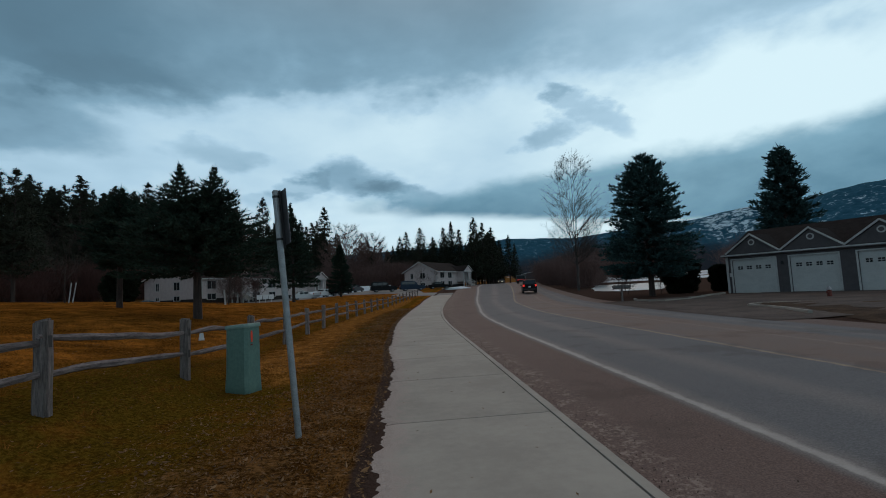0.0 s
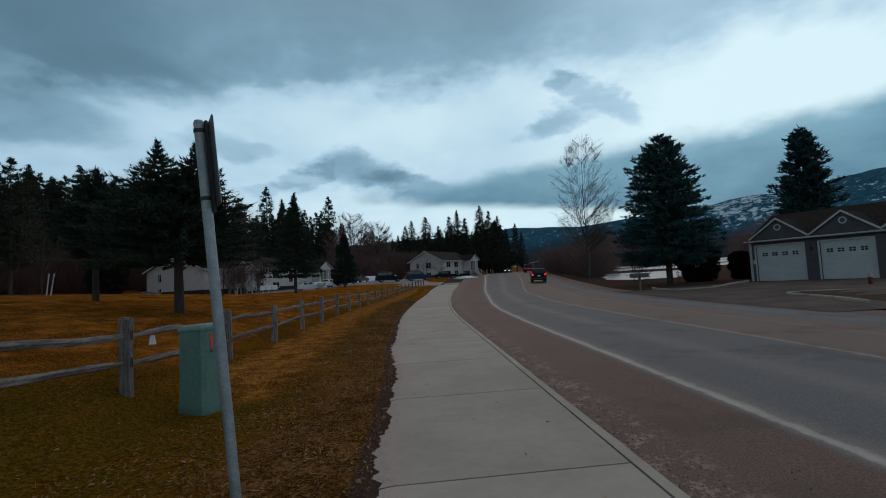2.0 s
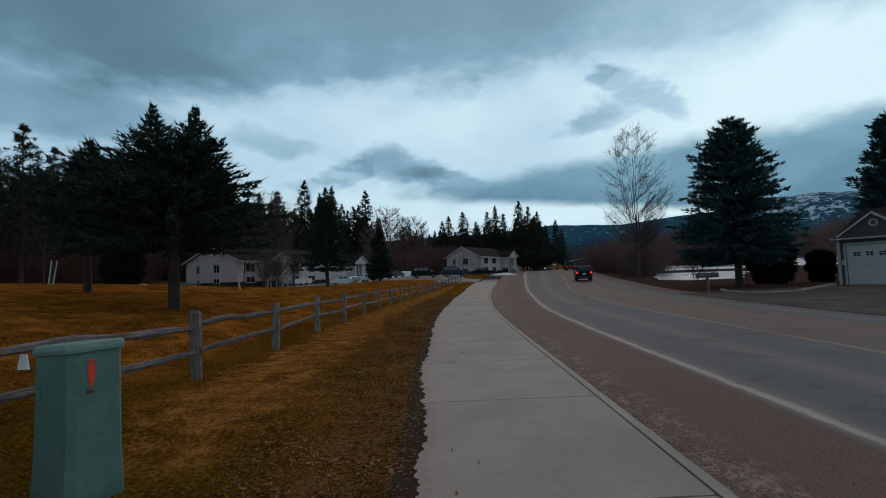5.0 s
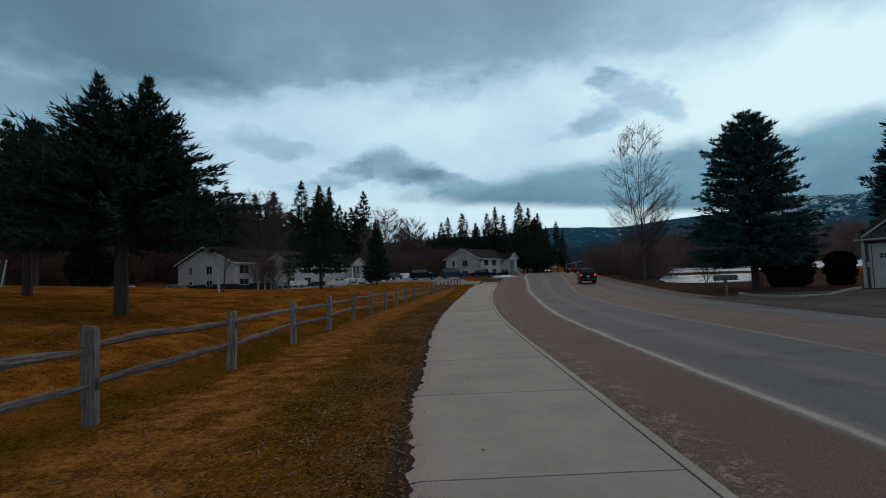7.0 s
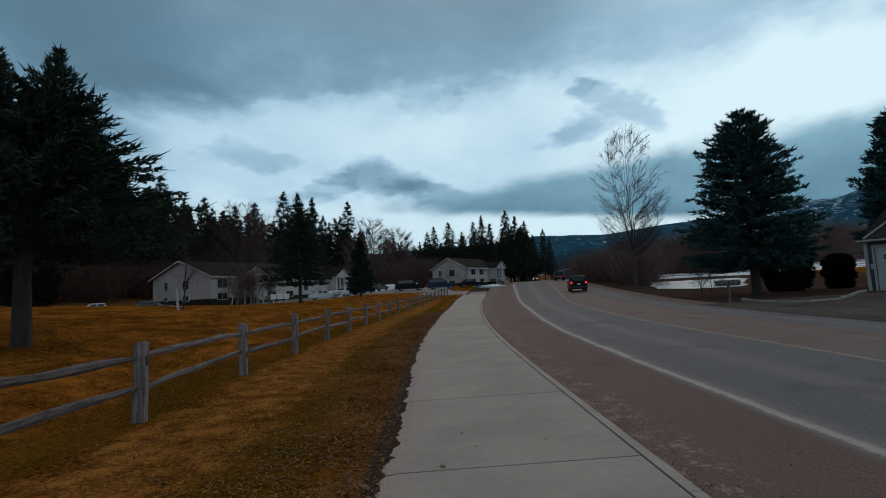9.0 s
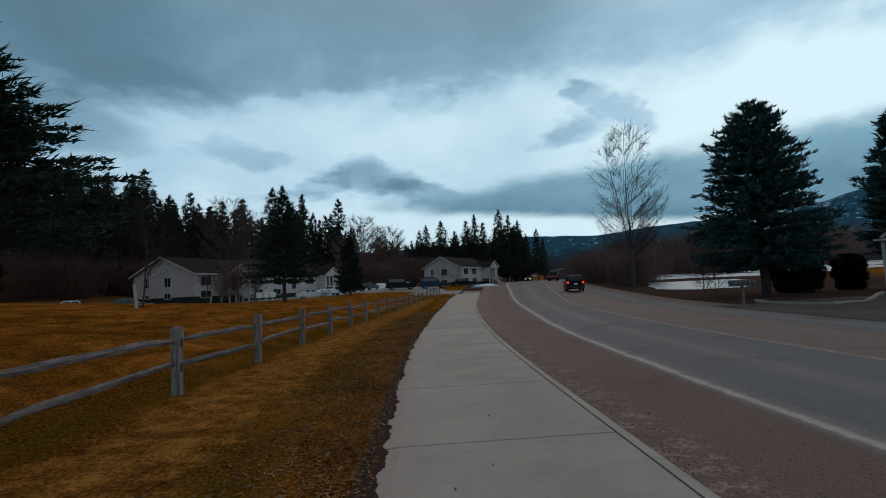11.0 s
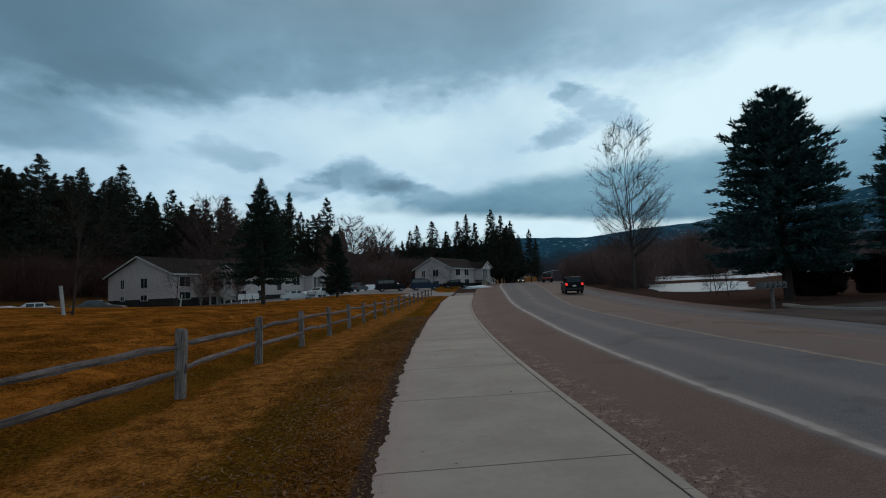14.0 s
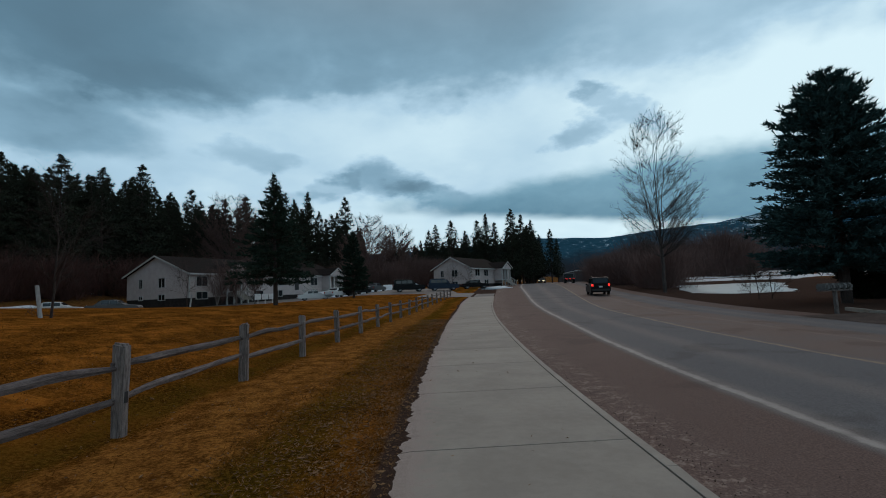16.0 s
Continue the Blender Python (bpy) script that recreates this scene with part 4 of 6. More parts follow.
def tube_tris(lines, sides=3):
    """Thin tapered limbs as triangles: (a, b, r0, r1)."""
    out = []
    for a, b, r0, r1 in lines:
        a, b = np.array(a, float), np.array(b, float)
        w = b - a
        n = np.linalg.norm(w)
        if n < 1e-6:
            continue
        w /= n
        u = np.cross(w, (0.31, 0.52, 0.79))
        u /= np.linalg.norm(u) + 1e-9
        v = np.cross(w, u)
        ring = [math.cos(math.tau * k / sides) * u + math.sin(math.tau * k / sides) * v for k in range(sides)]
        for k in range(sides):
            p, q = ring[k], ring[(k + 1) % sides]
            out.append((a + p * r0, a + q * r0, b + q * r1))
            out.append((a + p * r0, b + q * r1, b + p * r1))
    return np.array(out)


def conifer_meshes(key, needles, H, trunk_r, limbs, tris, tops=((0, 0, 1.0),)):
    crown = tri_mesh("crown", tris, needles)
    lines = [(a, b, 0.02 * H / 8, 0.006) for a, b in limbs]
    bm = bmesh.new()
    for tx, ty, hk in tops:
        add_tube(bm, (0, 0, H * 0.40), (tx, ty, H * hk * 0.97), trunk_r * 0.62, 0.012, 7)
    add_tube(bm, (0, 0, -0.4), (0, 0, H * 0.42), trunk_r, trunk_r * 0.66, 9)
    for v in bm.verts:
        v.co.x += 0.05 * trunk_r / 0.15 * noise.noise((v.co.z * 1.3, 0, H))
    trunk = bpy.data.meshes.new("trunk")
    bm.to_mesh(trunk)
    bm.free()
    trunk.materials.append(BARK)
    limb = tri_mesh("limb_frame", tube_tris(lines), BARK)
    return trunk, limb, crown


def plant_tree(name, place, meshes, label, category, group="", turn=0.0, scale=1.0, tall=1.0):
    t = thing(name, place, label, category, group, turn)
    t.scale = (scale, scale, scale * tall)
    for nm, me in zip(("trunk", "limb", "crown"), meshes):
        if me is None:
            continue
        ob = new(nm, me)
        ob.parent = t
        if nm == "limb":
            ob["kind"] = "stuff"
    return t


def on_ground(x, y, dz=0.0):
    return (x, y, ground_z(x, y) + dz)


# the ragged twin-topped spruce behind the fence and its neighbour
topsA = ((-0.6, 0.1, 1.0), (0.62, -0.1, 0.97), (0.15, 0.55, 0.86))
tr, lb = conifer_crown(11, 5.5, 1.6, 3.6, 46, 11, 50, 0.13, 1.38, 0.10, 0.18, tops=topsA, shoots=0.36, waist=(0.55, 0.26))
plant_tree("spruce_tree", on_ground(-6.6, 17.5, -0.05), conifer_meshes("a", SPRUCE_N, 5.5, 0.16, lb, tr, topsA), "dark ragged spruce with several tops and a bare lower trunk", "tree", "spruces on the lawn")
tr, lb = conifer_crown(12, 4.5, 1.5, 1.6, 38, 9, 30, 0.14, 0.9, 0.05, 0.30, shoots=0.42, waist=(0.4, 0.4))
plant_tree("spruce_tree", on_ground(-10.0, 19.2), conifer_meshes("b", SPRUCE_N, 4.45, 0.12, lb, tr), "dark spruce with long sparse shoots standing on the lawn", "tree", "spruces on the lawn")
# the lone fir and the small cone tree by the lot
tr, lb = conifer_crown(13, 9.3, 1.6, 2.9, 42, 9, 20, 0.25, 1.0, 0.12, 0.24)
plant_tree("fir_tree", on_ground(-9.5, 49.5), conifer_meshes("c", SPRUCE_N, 9.3, 0.17, lb, tr), "dark green fir with a straight bare lower trunk", "tree", "firs by the parking lot")
tr, lb = conifer_crown(14, 7.8, 0.9, 1.9, 32, 9, 16, 0.28, 0.75, 0.1, 0.15)
plant_tree("fir_tree", on_ground(-7.0, 72.0), conifer_meshes("d", SPRUCE_N, 7.8, 0.16, lb, tr), "small dense dark fir beside the parking lot", "tree", "firs by the parking lot")
# big blue spruce by the road and another behind the garages
tr, lb = conifer_crown(15, 11.9, 1.8, 3.7, 50, 14, 34, 0.26, 0.57, 0.15, 0.15)
plant_tree("blue_spruce", on_ground(22.75, 39.2), conifer_meshes("e", BLUE_N, 12.0, 0.26, lb, tr), "tall dense blue-green spruce beside the road", "tree", "blue spruces", 180, 1.05)
tr, lb = conifer_crown(16, 17.6, 3.0, 3.7, 42, 11, 22, 0.5, 0.6, 0.12, 0.24)
meshE2 = conifer_meshes("f", BLUE_N, 18.0, 0.35, lb, tr)
plant_tree("blue_spruce", on_ground(51.0, 55.0), meshE2, "tall blue-green spruce behind the garages", "tree", "blue spruces")

# forest: five kinds of pine, copied
FOREST = []


def pine_crown(seed, H, zb, R, clumps, size):
    """A rounded, gappy pine crown built from needle clumps on short limbs."""
    rng = np.random.default_rng(seed)
    out, limbs = [], []
    for k in range(clumps):
        f = ((k + rng.uniform(0, 1)) / clumps) ** 1.12
        z = zb + (H - zb) * f
        reach = R * (0.02 + 0.98 * (1 - f) ** 0.8) * (0.6 + 0.4 * min(1.0, f / 0.2)) * rng.uniform(0.3, 1.25)
        a = rng.uniform(0, math.tau)
        c = np.array([math.cos(a) * reach * 0.8, math.sin(a) * reach * 0.8, z + rng.normal(0, 0.3)])
        limbs.append(((0, 0, z - 0.4 * reach), tuple(c)))
        n = 34
        ball = rng.normal(size=(n, 3))
        ball /= np.linalg.norm(ball, axis=1, keepdims=True)
        r = size * rng.uniform(0.6, 1.25) * (0.12 + 0.88 * (1 - f) ** 0.6)
        o = c + ball * (rng.uniform(0, 1, (n, 1)) ** 0.6) * r * np.array([1.0, 1.0, 0.62])
        ah = ball + np.array([0, 0, 0.35]) + rng.normal(0, 0.35, (n, 3))
        ah /= np.linalg.norm(ah, axis=1, keepdims=True)
        ln = rng.uniform(0.28, 0.70, n) * (0.45 + 0.55 * (1 - f) ** 0.5)
        out.append(sprays(rng, o, ah, ln, ln * 0.36, n))
    return np.concatenate(out), limbs


for k in range(5):
    Hk = 24.0
    tr, lb = pine_crown(30 + k, Hk, (3.5, 6.0, 2.5, 7.0, 4.5)[k], (4.6, 5.4, 4.0, 5.6, 4.4)[k], (260, 240, 250, 230, 260)[k], 0.92)
    FOREST.append(conifer_meshes("p%d" % k, PINE_N, Hk, 0.3, lb[::2], tr))
rng = random.Random(8)
BAND = [(-62, 20), (-56, 45), (-60, 80), (-52, 98), (-34, 118), (-18, 135), (0, 140), (12, 142), (25, 143), (34, 150), (42, 162)]


def band_at(f):
    k = min(int(f), len(BAND) - 2)
    (x0, y0), (x1, y1) = BAND[k], BAND[k + 1]
    return x0 + (x1 - x0) * (f - k), y0 + (y1 - y0) * (f - k)


def pine(x, y, h, k=None, label="tall dark pine at the edge of the woods"):
    k = rng.randrange(5) if k is None else k
    w = rng.uniform(1.0, 1.35)
    plant_tree("pine_tree", on_ground(x, y), FOREST[k], label, "tree", "pines of the wood", rng.uniform(0, 360), h / 24.0 * w, 1.0 / w)


# the tallest ones, by bearing from the middle of the walk and elevation
EYE_AT = (0.3, 8.8, 1.4)
for bear, elev, dist in ((-37.5, 13.0, 100), (-33.5, 13.4, 100), (-30.5, 12.6, 102), (-27.4, 13.2, 104), (-25.3, 10.5, 112), (-23.3, 11.2, 116), (-20.2, 10.4, 120), (-18.2, 10.7, 122), (-15.1, 12.0, 126),
                         (-13.3, 10.6, 128), (-11.9, 11.4, 130), (-7.8, 10.9, 134), (-9.3, 9.0, 134), (1.6, 7.0, 142), (2.4, 7.6, 140), (4.2, 8.0, 141), (5.8, 6.8, 140), (7.2, 7.9, 140), (8.2, 8.6, 141), (9.2, 7.6, 139),
                         (11.1, 9.0, 141), (12.2, 8.3, 140), (13.3, 7.6, 140), (15.4, 6.5, 146), (16.1, 5.4, 150)):
    x, y = EYE_AT[0] + dist * math.sin(radians(bear)), EYE_AT[1] + dist * math.cos(radians(bear))
    pine(x, y, EYE_AT[2] + dist * math.tan(radians(elev)) - ground_z(x, y))
for bear, elev in ((-42.5, 14.5), (-39.8, 14.9), (-37.6, 13.2)):
    x, y = 0.1 + 70 * math.sin(radians(bear)), 4.4 + 70 * math.cos(radians(bear))
    pine(x, y, 1.4 + 70 * math.tan(radians(elev)) - ground_z(x, y), 3)
for k in range(270):
    f = rng.uniform(0, 9.6) if k < 190 else rng.uniform(0, 4.5)
    x, y = band_at(f)
    back = rng.uniform(3, 26)
    d = math.hypot(x, y)
    x, y = x + x / d * back, y + y / d * back
    low = 0.62 if f > 6.2 else (0.55 if f > 5 else 0.8)
    bear = math.degrees(math.atan2(x, y))
    cap = float(np.interp(bear, [-60, -40, -26, -22, -12, -8, -3, 1, 6, 12, 16, 18], [12, 12, 11.4, 9.6, 9.6, 8.8, 6.4, 5.8, 6.4, 7.0, 4.4, 3.0]))
    h = (d + back) * math.tan(radians(cap * rng.uniform(0.72 if bear > -20 else 0.84, 1.0))) + 1.4 - ground_z(x, y)
    if h > 4:
        pine(x, y, h, label="dark pine in the woods behind the houses")


YOUNG = []
for k in range(2):
    tr, lb = pine_crown(70 + k, 10.0, 0.5, 3.0 + 0.5 * k, 130, 0.75)
    YOUNG.append(conifer_meshes("y%d" % k, PINE_N, 10.0, 0.12, lb[::3], tr))
for k in range(150):
    f = rng.uniform(0, 6.3) if k < 60 else rng.uniform(0, 3.2)
    x, y = band_at(f)
    x, y = x * rng.uniform(0.97, 1.12), y * rng.uniform(0.97, 1.12)
    plant_tree("young_pine", on_ground(x, y), YOUNG[rng.randrange(2)], "dark young pine under the tall woods", "tree", "young pines of the wood", rng.uniform(0, 360), rng.uniform(0.6, 1.15))


# bare trees and shrubs
def grow(rng, lines, a, way, length, r, depth, spread, up, kids):
    a = np.array(a, float)
    way = np.array(way, float)
    segs = 3
    p = a
    for s in range(segs):
        way = way + rng.normal(0, 0.07, 3) + np.array([0, 0, up])
        way /= np.linalg.norm(way)
        q = p + way * length / segs
        r1 = r * (1 - 0.22)
        lines.append((p, q, r, r1))
        if depth > 0:
            for _ in range(kids if s else max(0, kids - 1)):
                w = way + rng.normal(0, spread, 3)
                w /= np.linalg.norm(w)
                grow(rng, lines, p + (q - p) * rng.uniform(0.3, 1), w, length * rng.uniform(0.45, 0.72), r1 * 0.55, depth - 1, spread, up, kids)
        p, r = q, r1


def bare_mesh(seed, H, stems, depth, spread, up, kids, r, mat, lean=0.12, thin=0.004):
    rng = np.random.default_rng(seed)
    lines = []
    for _ in range(stems):
        way = np.array([rng.normal(0, lean), rng.normal(0, lean), 1.0])
        grow(rng, lines, (rng.normal(0, 0.15), rng.normal(0, 0.15), -0.3), way / np.linalg.norm(way), H * rng.uniform(0.6, 0.8), r, depth, spread, up, kids)
    lines = [(p, q, max(r0, thin), max(r1, thin * 0.8)) for p, q, r0, r1 in lines]
    trunk = [l for l in lines if l[2] > r * 0.45]
    twig = [l for l in lines if l[2] <= r * 0.45]
    top = max(l[1][2] for l in lines)
    k = H / top
    return tri_mesh("trunk", tube_tris(trunk, 6) * k, mat), None, tri_mesh("twig_crown", tube_tris(twig, 3) * k, mat)


def bare_tree(name, place, meshes, label, group="", turn=0.0, scale=1.0):
    t = thing(name, place, label, "tree" if "tree" in name else "shrub", group, turn)
    t.scale = (scale,) * 3
    for nm, me in zip(("trunk", "", "crown"), meshes):
        if me:
            ob = new(nm, me)
            ob.parent = t
    return t


def oval_tree(seed, H, mat, thick=1.0, wide=0.225, n_limbs=165):
    """A tall leafless tree: a trunk that parts into leaders, rising limbs within an oval, fine twigs."""
    rng = np.random.default_rng(seed)
    stem, twig, nodes = [], [], []
    p, r = np.array([0, 0, -0.3]), 0.20
    for j in range(5):
        q = np.array([rng.normal(0, 0.05), rng.normal(0, 0.05), 0.23 * H * (j + 1) / 5])
        stem.append((p, q, r, r * 0.95))
        if j > 1:
            nodes.append((p, 0.08))
        p, r = q, r * 0.95
    fork = p
    for k in range(6):
        a = k * 1.05 + rng.uniform(-0.3, 0.3)
        out = (0.0, 0.06, 0.12, 0.09, 0.13, 0.05)[k] * H
        tip_z = (1.0, 0.93, 0.84, 0.90, 0.80, 0.96)[k] * H
        p, r = fork, (0.12, 0.085, 0.08, 0.085, 0.075, 0.08)[k]
        for j in range(12):
            f = (j + 1) / 12
            q = fork + np.array([math.cos(a) * out * math.sin(f * 1.5), math.sin(a) * out * math.sin(f * 1.5), (tip_z - fork[2]) * f]) + rng.normal(0, 0.10, 3)
            r1 = max(0.012, r * 0.83)
            stem.append((p, q, r, r1))
            nodes.append((p, r))
            p, r = q, r1
    spots, radii = np.array([n[0] for n in nodes]), np.array([n[1] for n in nodes])
    for _ in range(n_limbs):
        z = H * (0.30 + 0.67 * rng.uniform() ** 1.05)
        full = wide * H * max(0.05, 1 - ((z - 0.55 * H) / (0.45 * H)) ** 2) ** 0.6
        b = rng.uniform(0, math.tau)
        e = np.array([math.cos(b), math.sin(b), 0]) * full * rng.uniform(0.55, 1.0) + np.array([0, 0, z])
        flat = np.linalg.norm(spots[:, :2] - e[:2], axis=1)
        k = int(np.argmin(np.abs(e[2] - spots[:, 2] - 0.78 * flat - 0.2) + 0.25 * flat))
        o, r = spots[k], min(0.028, radii[k] * 0.5)
        L = np.linalg.norm(e - o)
        w = (e - o) / L
        mid = o + (e - o) * 0.5 - np.array([0, 0, 0.07 * L]) + rng.normal(0, 0.1, 3)
        twig += [(o, mid, r, r * 0.65), (mid, e, r * 0.65, 0.012)]
        for _ in range(int(5 + 3.2 * L)):
            u = rng.uniform(0.25, 1.0)
            t0 = o + (mid - o) * u * 2 if u < 0.5 else mid + (e - mid) * (u * 2 - 1)
            v = w + rng.normal(0, 0.55, 3) + np.array([0, 0, 0.25])
            v /= np.linalg.norm(v)
            l2 = rng.uniform(0.4, 1.15)
            t1 = t0 + v * l2
            twig.append((t0, t1, 0.010, 0.006))
            for _ in range(3):
                y = v + rng.normal(0, 0.5, 3)
                y /= np.linalg.norm(y)
                t2 = t0 + (t1 - t0) * rng.uniform(0.2, 1)
                twig.append((t2, t2 + y * l2 * rng.uniform(0.3, 0.7), 0.007, 0.005))
    twig = [(a, b, r0 * thick, r1 * thick) for a, b, r0, r1 in twig]
    return tri_mesh("trunk", tube_tris(stem, 7), mat), None, tri_mesh("crown", tube_tris(twig, 3), mat)


bare_tree("bare_tree", on_ground(26.8, 65.0), oval_tree(5, 20.2, GREY_BARK), "tall pale leafless tree with fine upright twigs")
bt = oval_tree(8, 20.0, TWIG, 2.2, 0.38, 230)
for bear, elev, dist in ((-19.5, 11.2, 112), (-5.3, 9.4, 124), (-2.2, 8.2, 126)):
    x, y = EYE_AT[0] + dist * math.sin(radians(bear)), EYE_AT[1] + dist * math.cos(radians(bear))
    bare_tree("bare_tree", on_ground(x, y), bt, "leafless broad tree behind the houses", "bare trees behind the houses", 77 * bear, (dist * math.tan(radians(elev)) - 1.0) / 20.0)


def twig_shrub(seed, H, W, n, mat):
    rng = np.random.default_rng(seed)
    a = rng.uniform(0, math.tau, n)
    r0 = np.abs(rng.normal(0, W * 0.16, n))
    o = np.stack([r0 * np.cos(a), r0 * np.sin(a), rng.uniform(-0.1, H * 0.62, n)], 1)
    k = (o[:, 2] / H + 0.35)[:, None]
    o[:, :2] *= 1 + 1.6 * k
    ah = np.stack([np.cos(a) * 0.42, np.sin(a) * 0.42, np.full(n, 1.0)], 1) + rng.normal(0, 0.42, (n, 3))
    ah /= np.linalg.norm(ah, axis=1, keepdims=True)
    L = H * rng.uniform(0.12, 0.42, n)
    stems = []
    for k in range(9):
        b = rng.uniform(0, math.tau)
        stems.append(((0.1 * math.cos(b), 0.1 * math.sin(b), -0.3), (W * 0.3 * math.cos(b), W * 0.3 * math.sin(b), H * 0.6), 0.04, 0.015))
    return tri_mesh("stems", tube_tris(stems, 4), mat), None, tri_mesh("twig_crown", sprays(rng, o, ah, L, L * 0.0 + H * 0.0048, n), mat)


SHRUBS = [twig_shrub(40 + k, 5.0, (4.5, 3.5, 5.5)[k], 3600, TWIG) for k in range(3)]
DARK_SHRUBS = [twig_shrub(50 + k, 5.0, (4.5, 3.5, 5.5)[k], 1800, DARK_TWIG) for k in range(3)]
for k in range(40):
    y = 64 + 1.7 * k + rng.uniform(-1, 1)
    x = far_x(y) + rng.uniform(2.0, 8.0) + (0 if k % 2 else 4)
    if x > 0.54 * (y - 12.5):
        continue
    bare_tree("bare_shrub", on_ground(x, y), SHRUBS[k % 3], "reddish-brown leafless thicket shrub beside the road", "thicket beside the road", rng.uniform(0, 360), rng.uniform(0.8, 1.35))
for k in range(34):
    x = rng.uniform(48, 190)
    y = 120 + rng.uniform(0, 50) - 0.18 * x
    bare_tree("bare_shrub", on_ground(x, y), SHRUBS[k % 3], "leafless brown shrub beyond the snowy field", "brush beyond the field", rng.uniform(0, 360), rng.uniform(1.5, 2.6))
for k in range(120):
    f = rng.uniform(0.2, 7.0)
    x, y = band_at(f)
    q = rng.uniform(0.93, 1.0)
    bare_tree("bare_shrub", on_ground(x * q, y * q), DARK_SHRUBS[k % 3], "dark leafless brush at the edge of the woods", "brush below the woods", rng.uniform(0, 360), rng.uniform(0.9, 1.8))

for k in range(26):
    a = radians(rng.uniform(-7.5, 3.5))
    d = rng.uniform(118, 134)
    bare_tree("bare_shrub", on_ground(0.3 + d * math.sin(a), 8.8 + d * math.cos(a)), SHRUBS[k % 3], "reddish-brown leafless brush on the bank behind the lot", "brush behind the lot", rng.uniform(0, 360), rng.uniform(1.3, 2.0))

# clipped dark bushes under the big spruce
def bush_mesh(seed, H, W):
    rng = np.random.default_rng(seed)
    n = 14000
    d = rng.normal(size=(n, 3))
    d /= np.linalg.norm(d, axis=1, keepdims=True)
    rad = rng.uniform(0.3, 1.0, n) ** 0.5 * (1 + 0.16 * np.sin(5.1 * d[:, 0] + seed) * np.sin(4.3 * d[:, 1] + 1.7 * seed) + 0.12 * np.sin(9.0 * d[:, 2] + 6.0 * d[:, 0]))
    z = (d[:, 2] * 0.5 + 0.5)
    full = np.minimum(1.35, (d[:, 0] ** 2 + d[:, 1] ** 2 + 1e-4) ** -0.22)
    rad = rad * full
    o = np.stack([d[:, 0] * rad * W * (0.86 + 0.16 * z), d[:, 1] * rad * W * (0.86 + 0.16 * z), 0.02 + z * H * (0.9 + 0.1 * np.minimum(rad, 1.0))], 1)
    ah = d + rng.normal(0, 0.5, (n, 3))
    ah /= np.linalg.norm(ah, axis=1, keepdims=True)
    L = rng.uniform(0.14, 0.30, n)
    return tri_mesh("stems", tube_tris([((0.1 * k - 0.2, 0, -0.2), (0.15 * k - 0.3, 0.05 * k, H * 0.7), 0.05, 0.02) for k in range(5)], 5), BARK), None, tri_mesh("foliage", sprays(rng, o, ah, L, L * 0.5, n), HEDGE_N)


for x, y, h, w in ((27.6, 42.5, 3.3, 1.7), (31.8, 42.6, 2.4, 0.95), (-14.6, 28.0, 1.5, 0.8)):
    bare_tree("evergreen_bush", on_ground(x, y), bush_mesh(int(abs(x) * 10), h, w), "dark rounded evergreen bush beside the garages" if x > 0 else "dark low evergreen bush on the lawn", "bushes beside the garages" if x > 0 else "")

# young trees: two by the far field, several with white trunk guards
sap = bare_mesh(7, 3.2, 1, 3, 0.5, 0.02, 3, 0.035, BARK, 0.05)
for x, y in ((23.6, 47.0), (24.3, 46.6), (27.6, 52.9), (25.6, 42.5)):
    bare_tree("young_tree", on_ground(x, y), sap, "thin leafless young tree beside the road", "young trees across the road", x * 50)
sap2 = bare_mesh(9, 4.4, 1, 3, 0.5, 0.03, 3, 0.05, BARK, 0.04)
for x, y, s in ((-13.9, 22.8, 1.0), (-9.15, 28.25, 1.0), (-14.4, 47.5, 1.0), (7.0, 100.0, 1.3), (9.8, 101.0, 1.2)):
    t = bare_tree("young_tree", on_ground(x, y), sap2, "leafless young tree with a white trunk guard" if s == 1.0 else "leafless young tree before the apartments", "young trees on the lawn", x * 50, s)
    if x == -13.9:
        for q in (-0.06, 0.07):
            part("stake", tube((q, 0, -0.1), (q * 1.3 + 0.11, 0, 0.88), 0.024, 0.022, 8), GUARD, t, "thin white stake")
    elif s == 1.0:
        part("trunk_guard", tube((0.02, 0, -0.05), (0.15, 0, 0.82), 0.05, 0.045, 12), GUARD, t, "white plastic trunk guard")


birch = bare_mesh(19, 9.5, 4, 3, 0.42, 0.05, 3, 0.085, PALE_BARK, 0.10, 0.011)
birch[2].materials[0] = TWIG
for x, y, s in ((-23.6, 80.6, 1.0), (-21.9, 82.6, 0.86), (-25.2, 78.2, 0.8)):
    bare_tree("birch_tree", on_ground(x, y), birch, "clump of pale-stemmed leafless birches before the apartments", "birches before the apartments", x * 70, s)


# ---- buildings ----
def window(parent, at, w, h, side, frame_mat=TRIM, cross=True):
    """A framed pane on a wall; side: '-x', '-y'."""
    m = Matrix.Translation(at) @ (Matrix.Rotation(radians(-90), 4, "Z") if side == "-x" else Matrix())
    bm = bmesh.new()
    b = 0.09
    for s in (-1, 1):
        add_box(bm, (b, 0.10, h + 2 * b), (s * (w + b) / 2, -0.02, 0))
        add_box(bm, (w, 0.098, b), (0, -0.02, s * (h + b) / 2))
    if cross:
        add_box(bm, (0.05, 0.07, h), (0, -0.015, 0))
    bmesh.ops.transform(bm, matrix=m, verts=bm.verts[:])
    win = part("window", bm, frame_mat, parent)
    part("pane", _moved(box((w, 0.02, h), (0, -0.012, 0)), m), GLASS, win)
    return win


def _moved(bm, m):
    bmesh.ops.transform(bm, matrix=m, verts=bm.verts[:])
    return bm


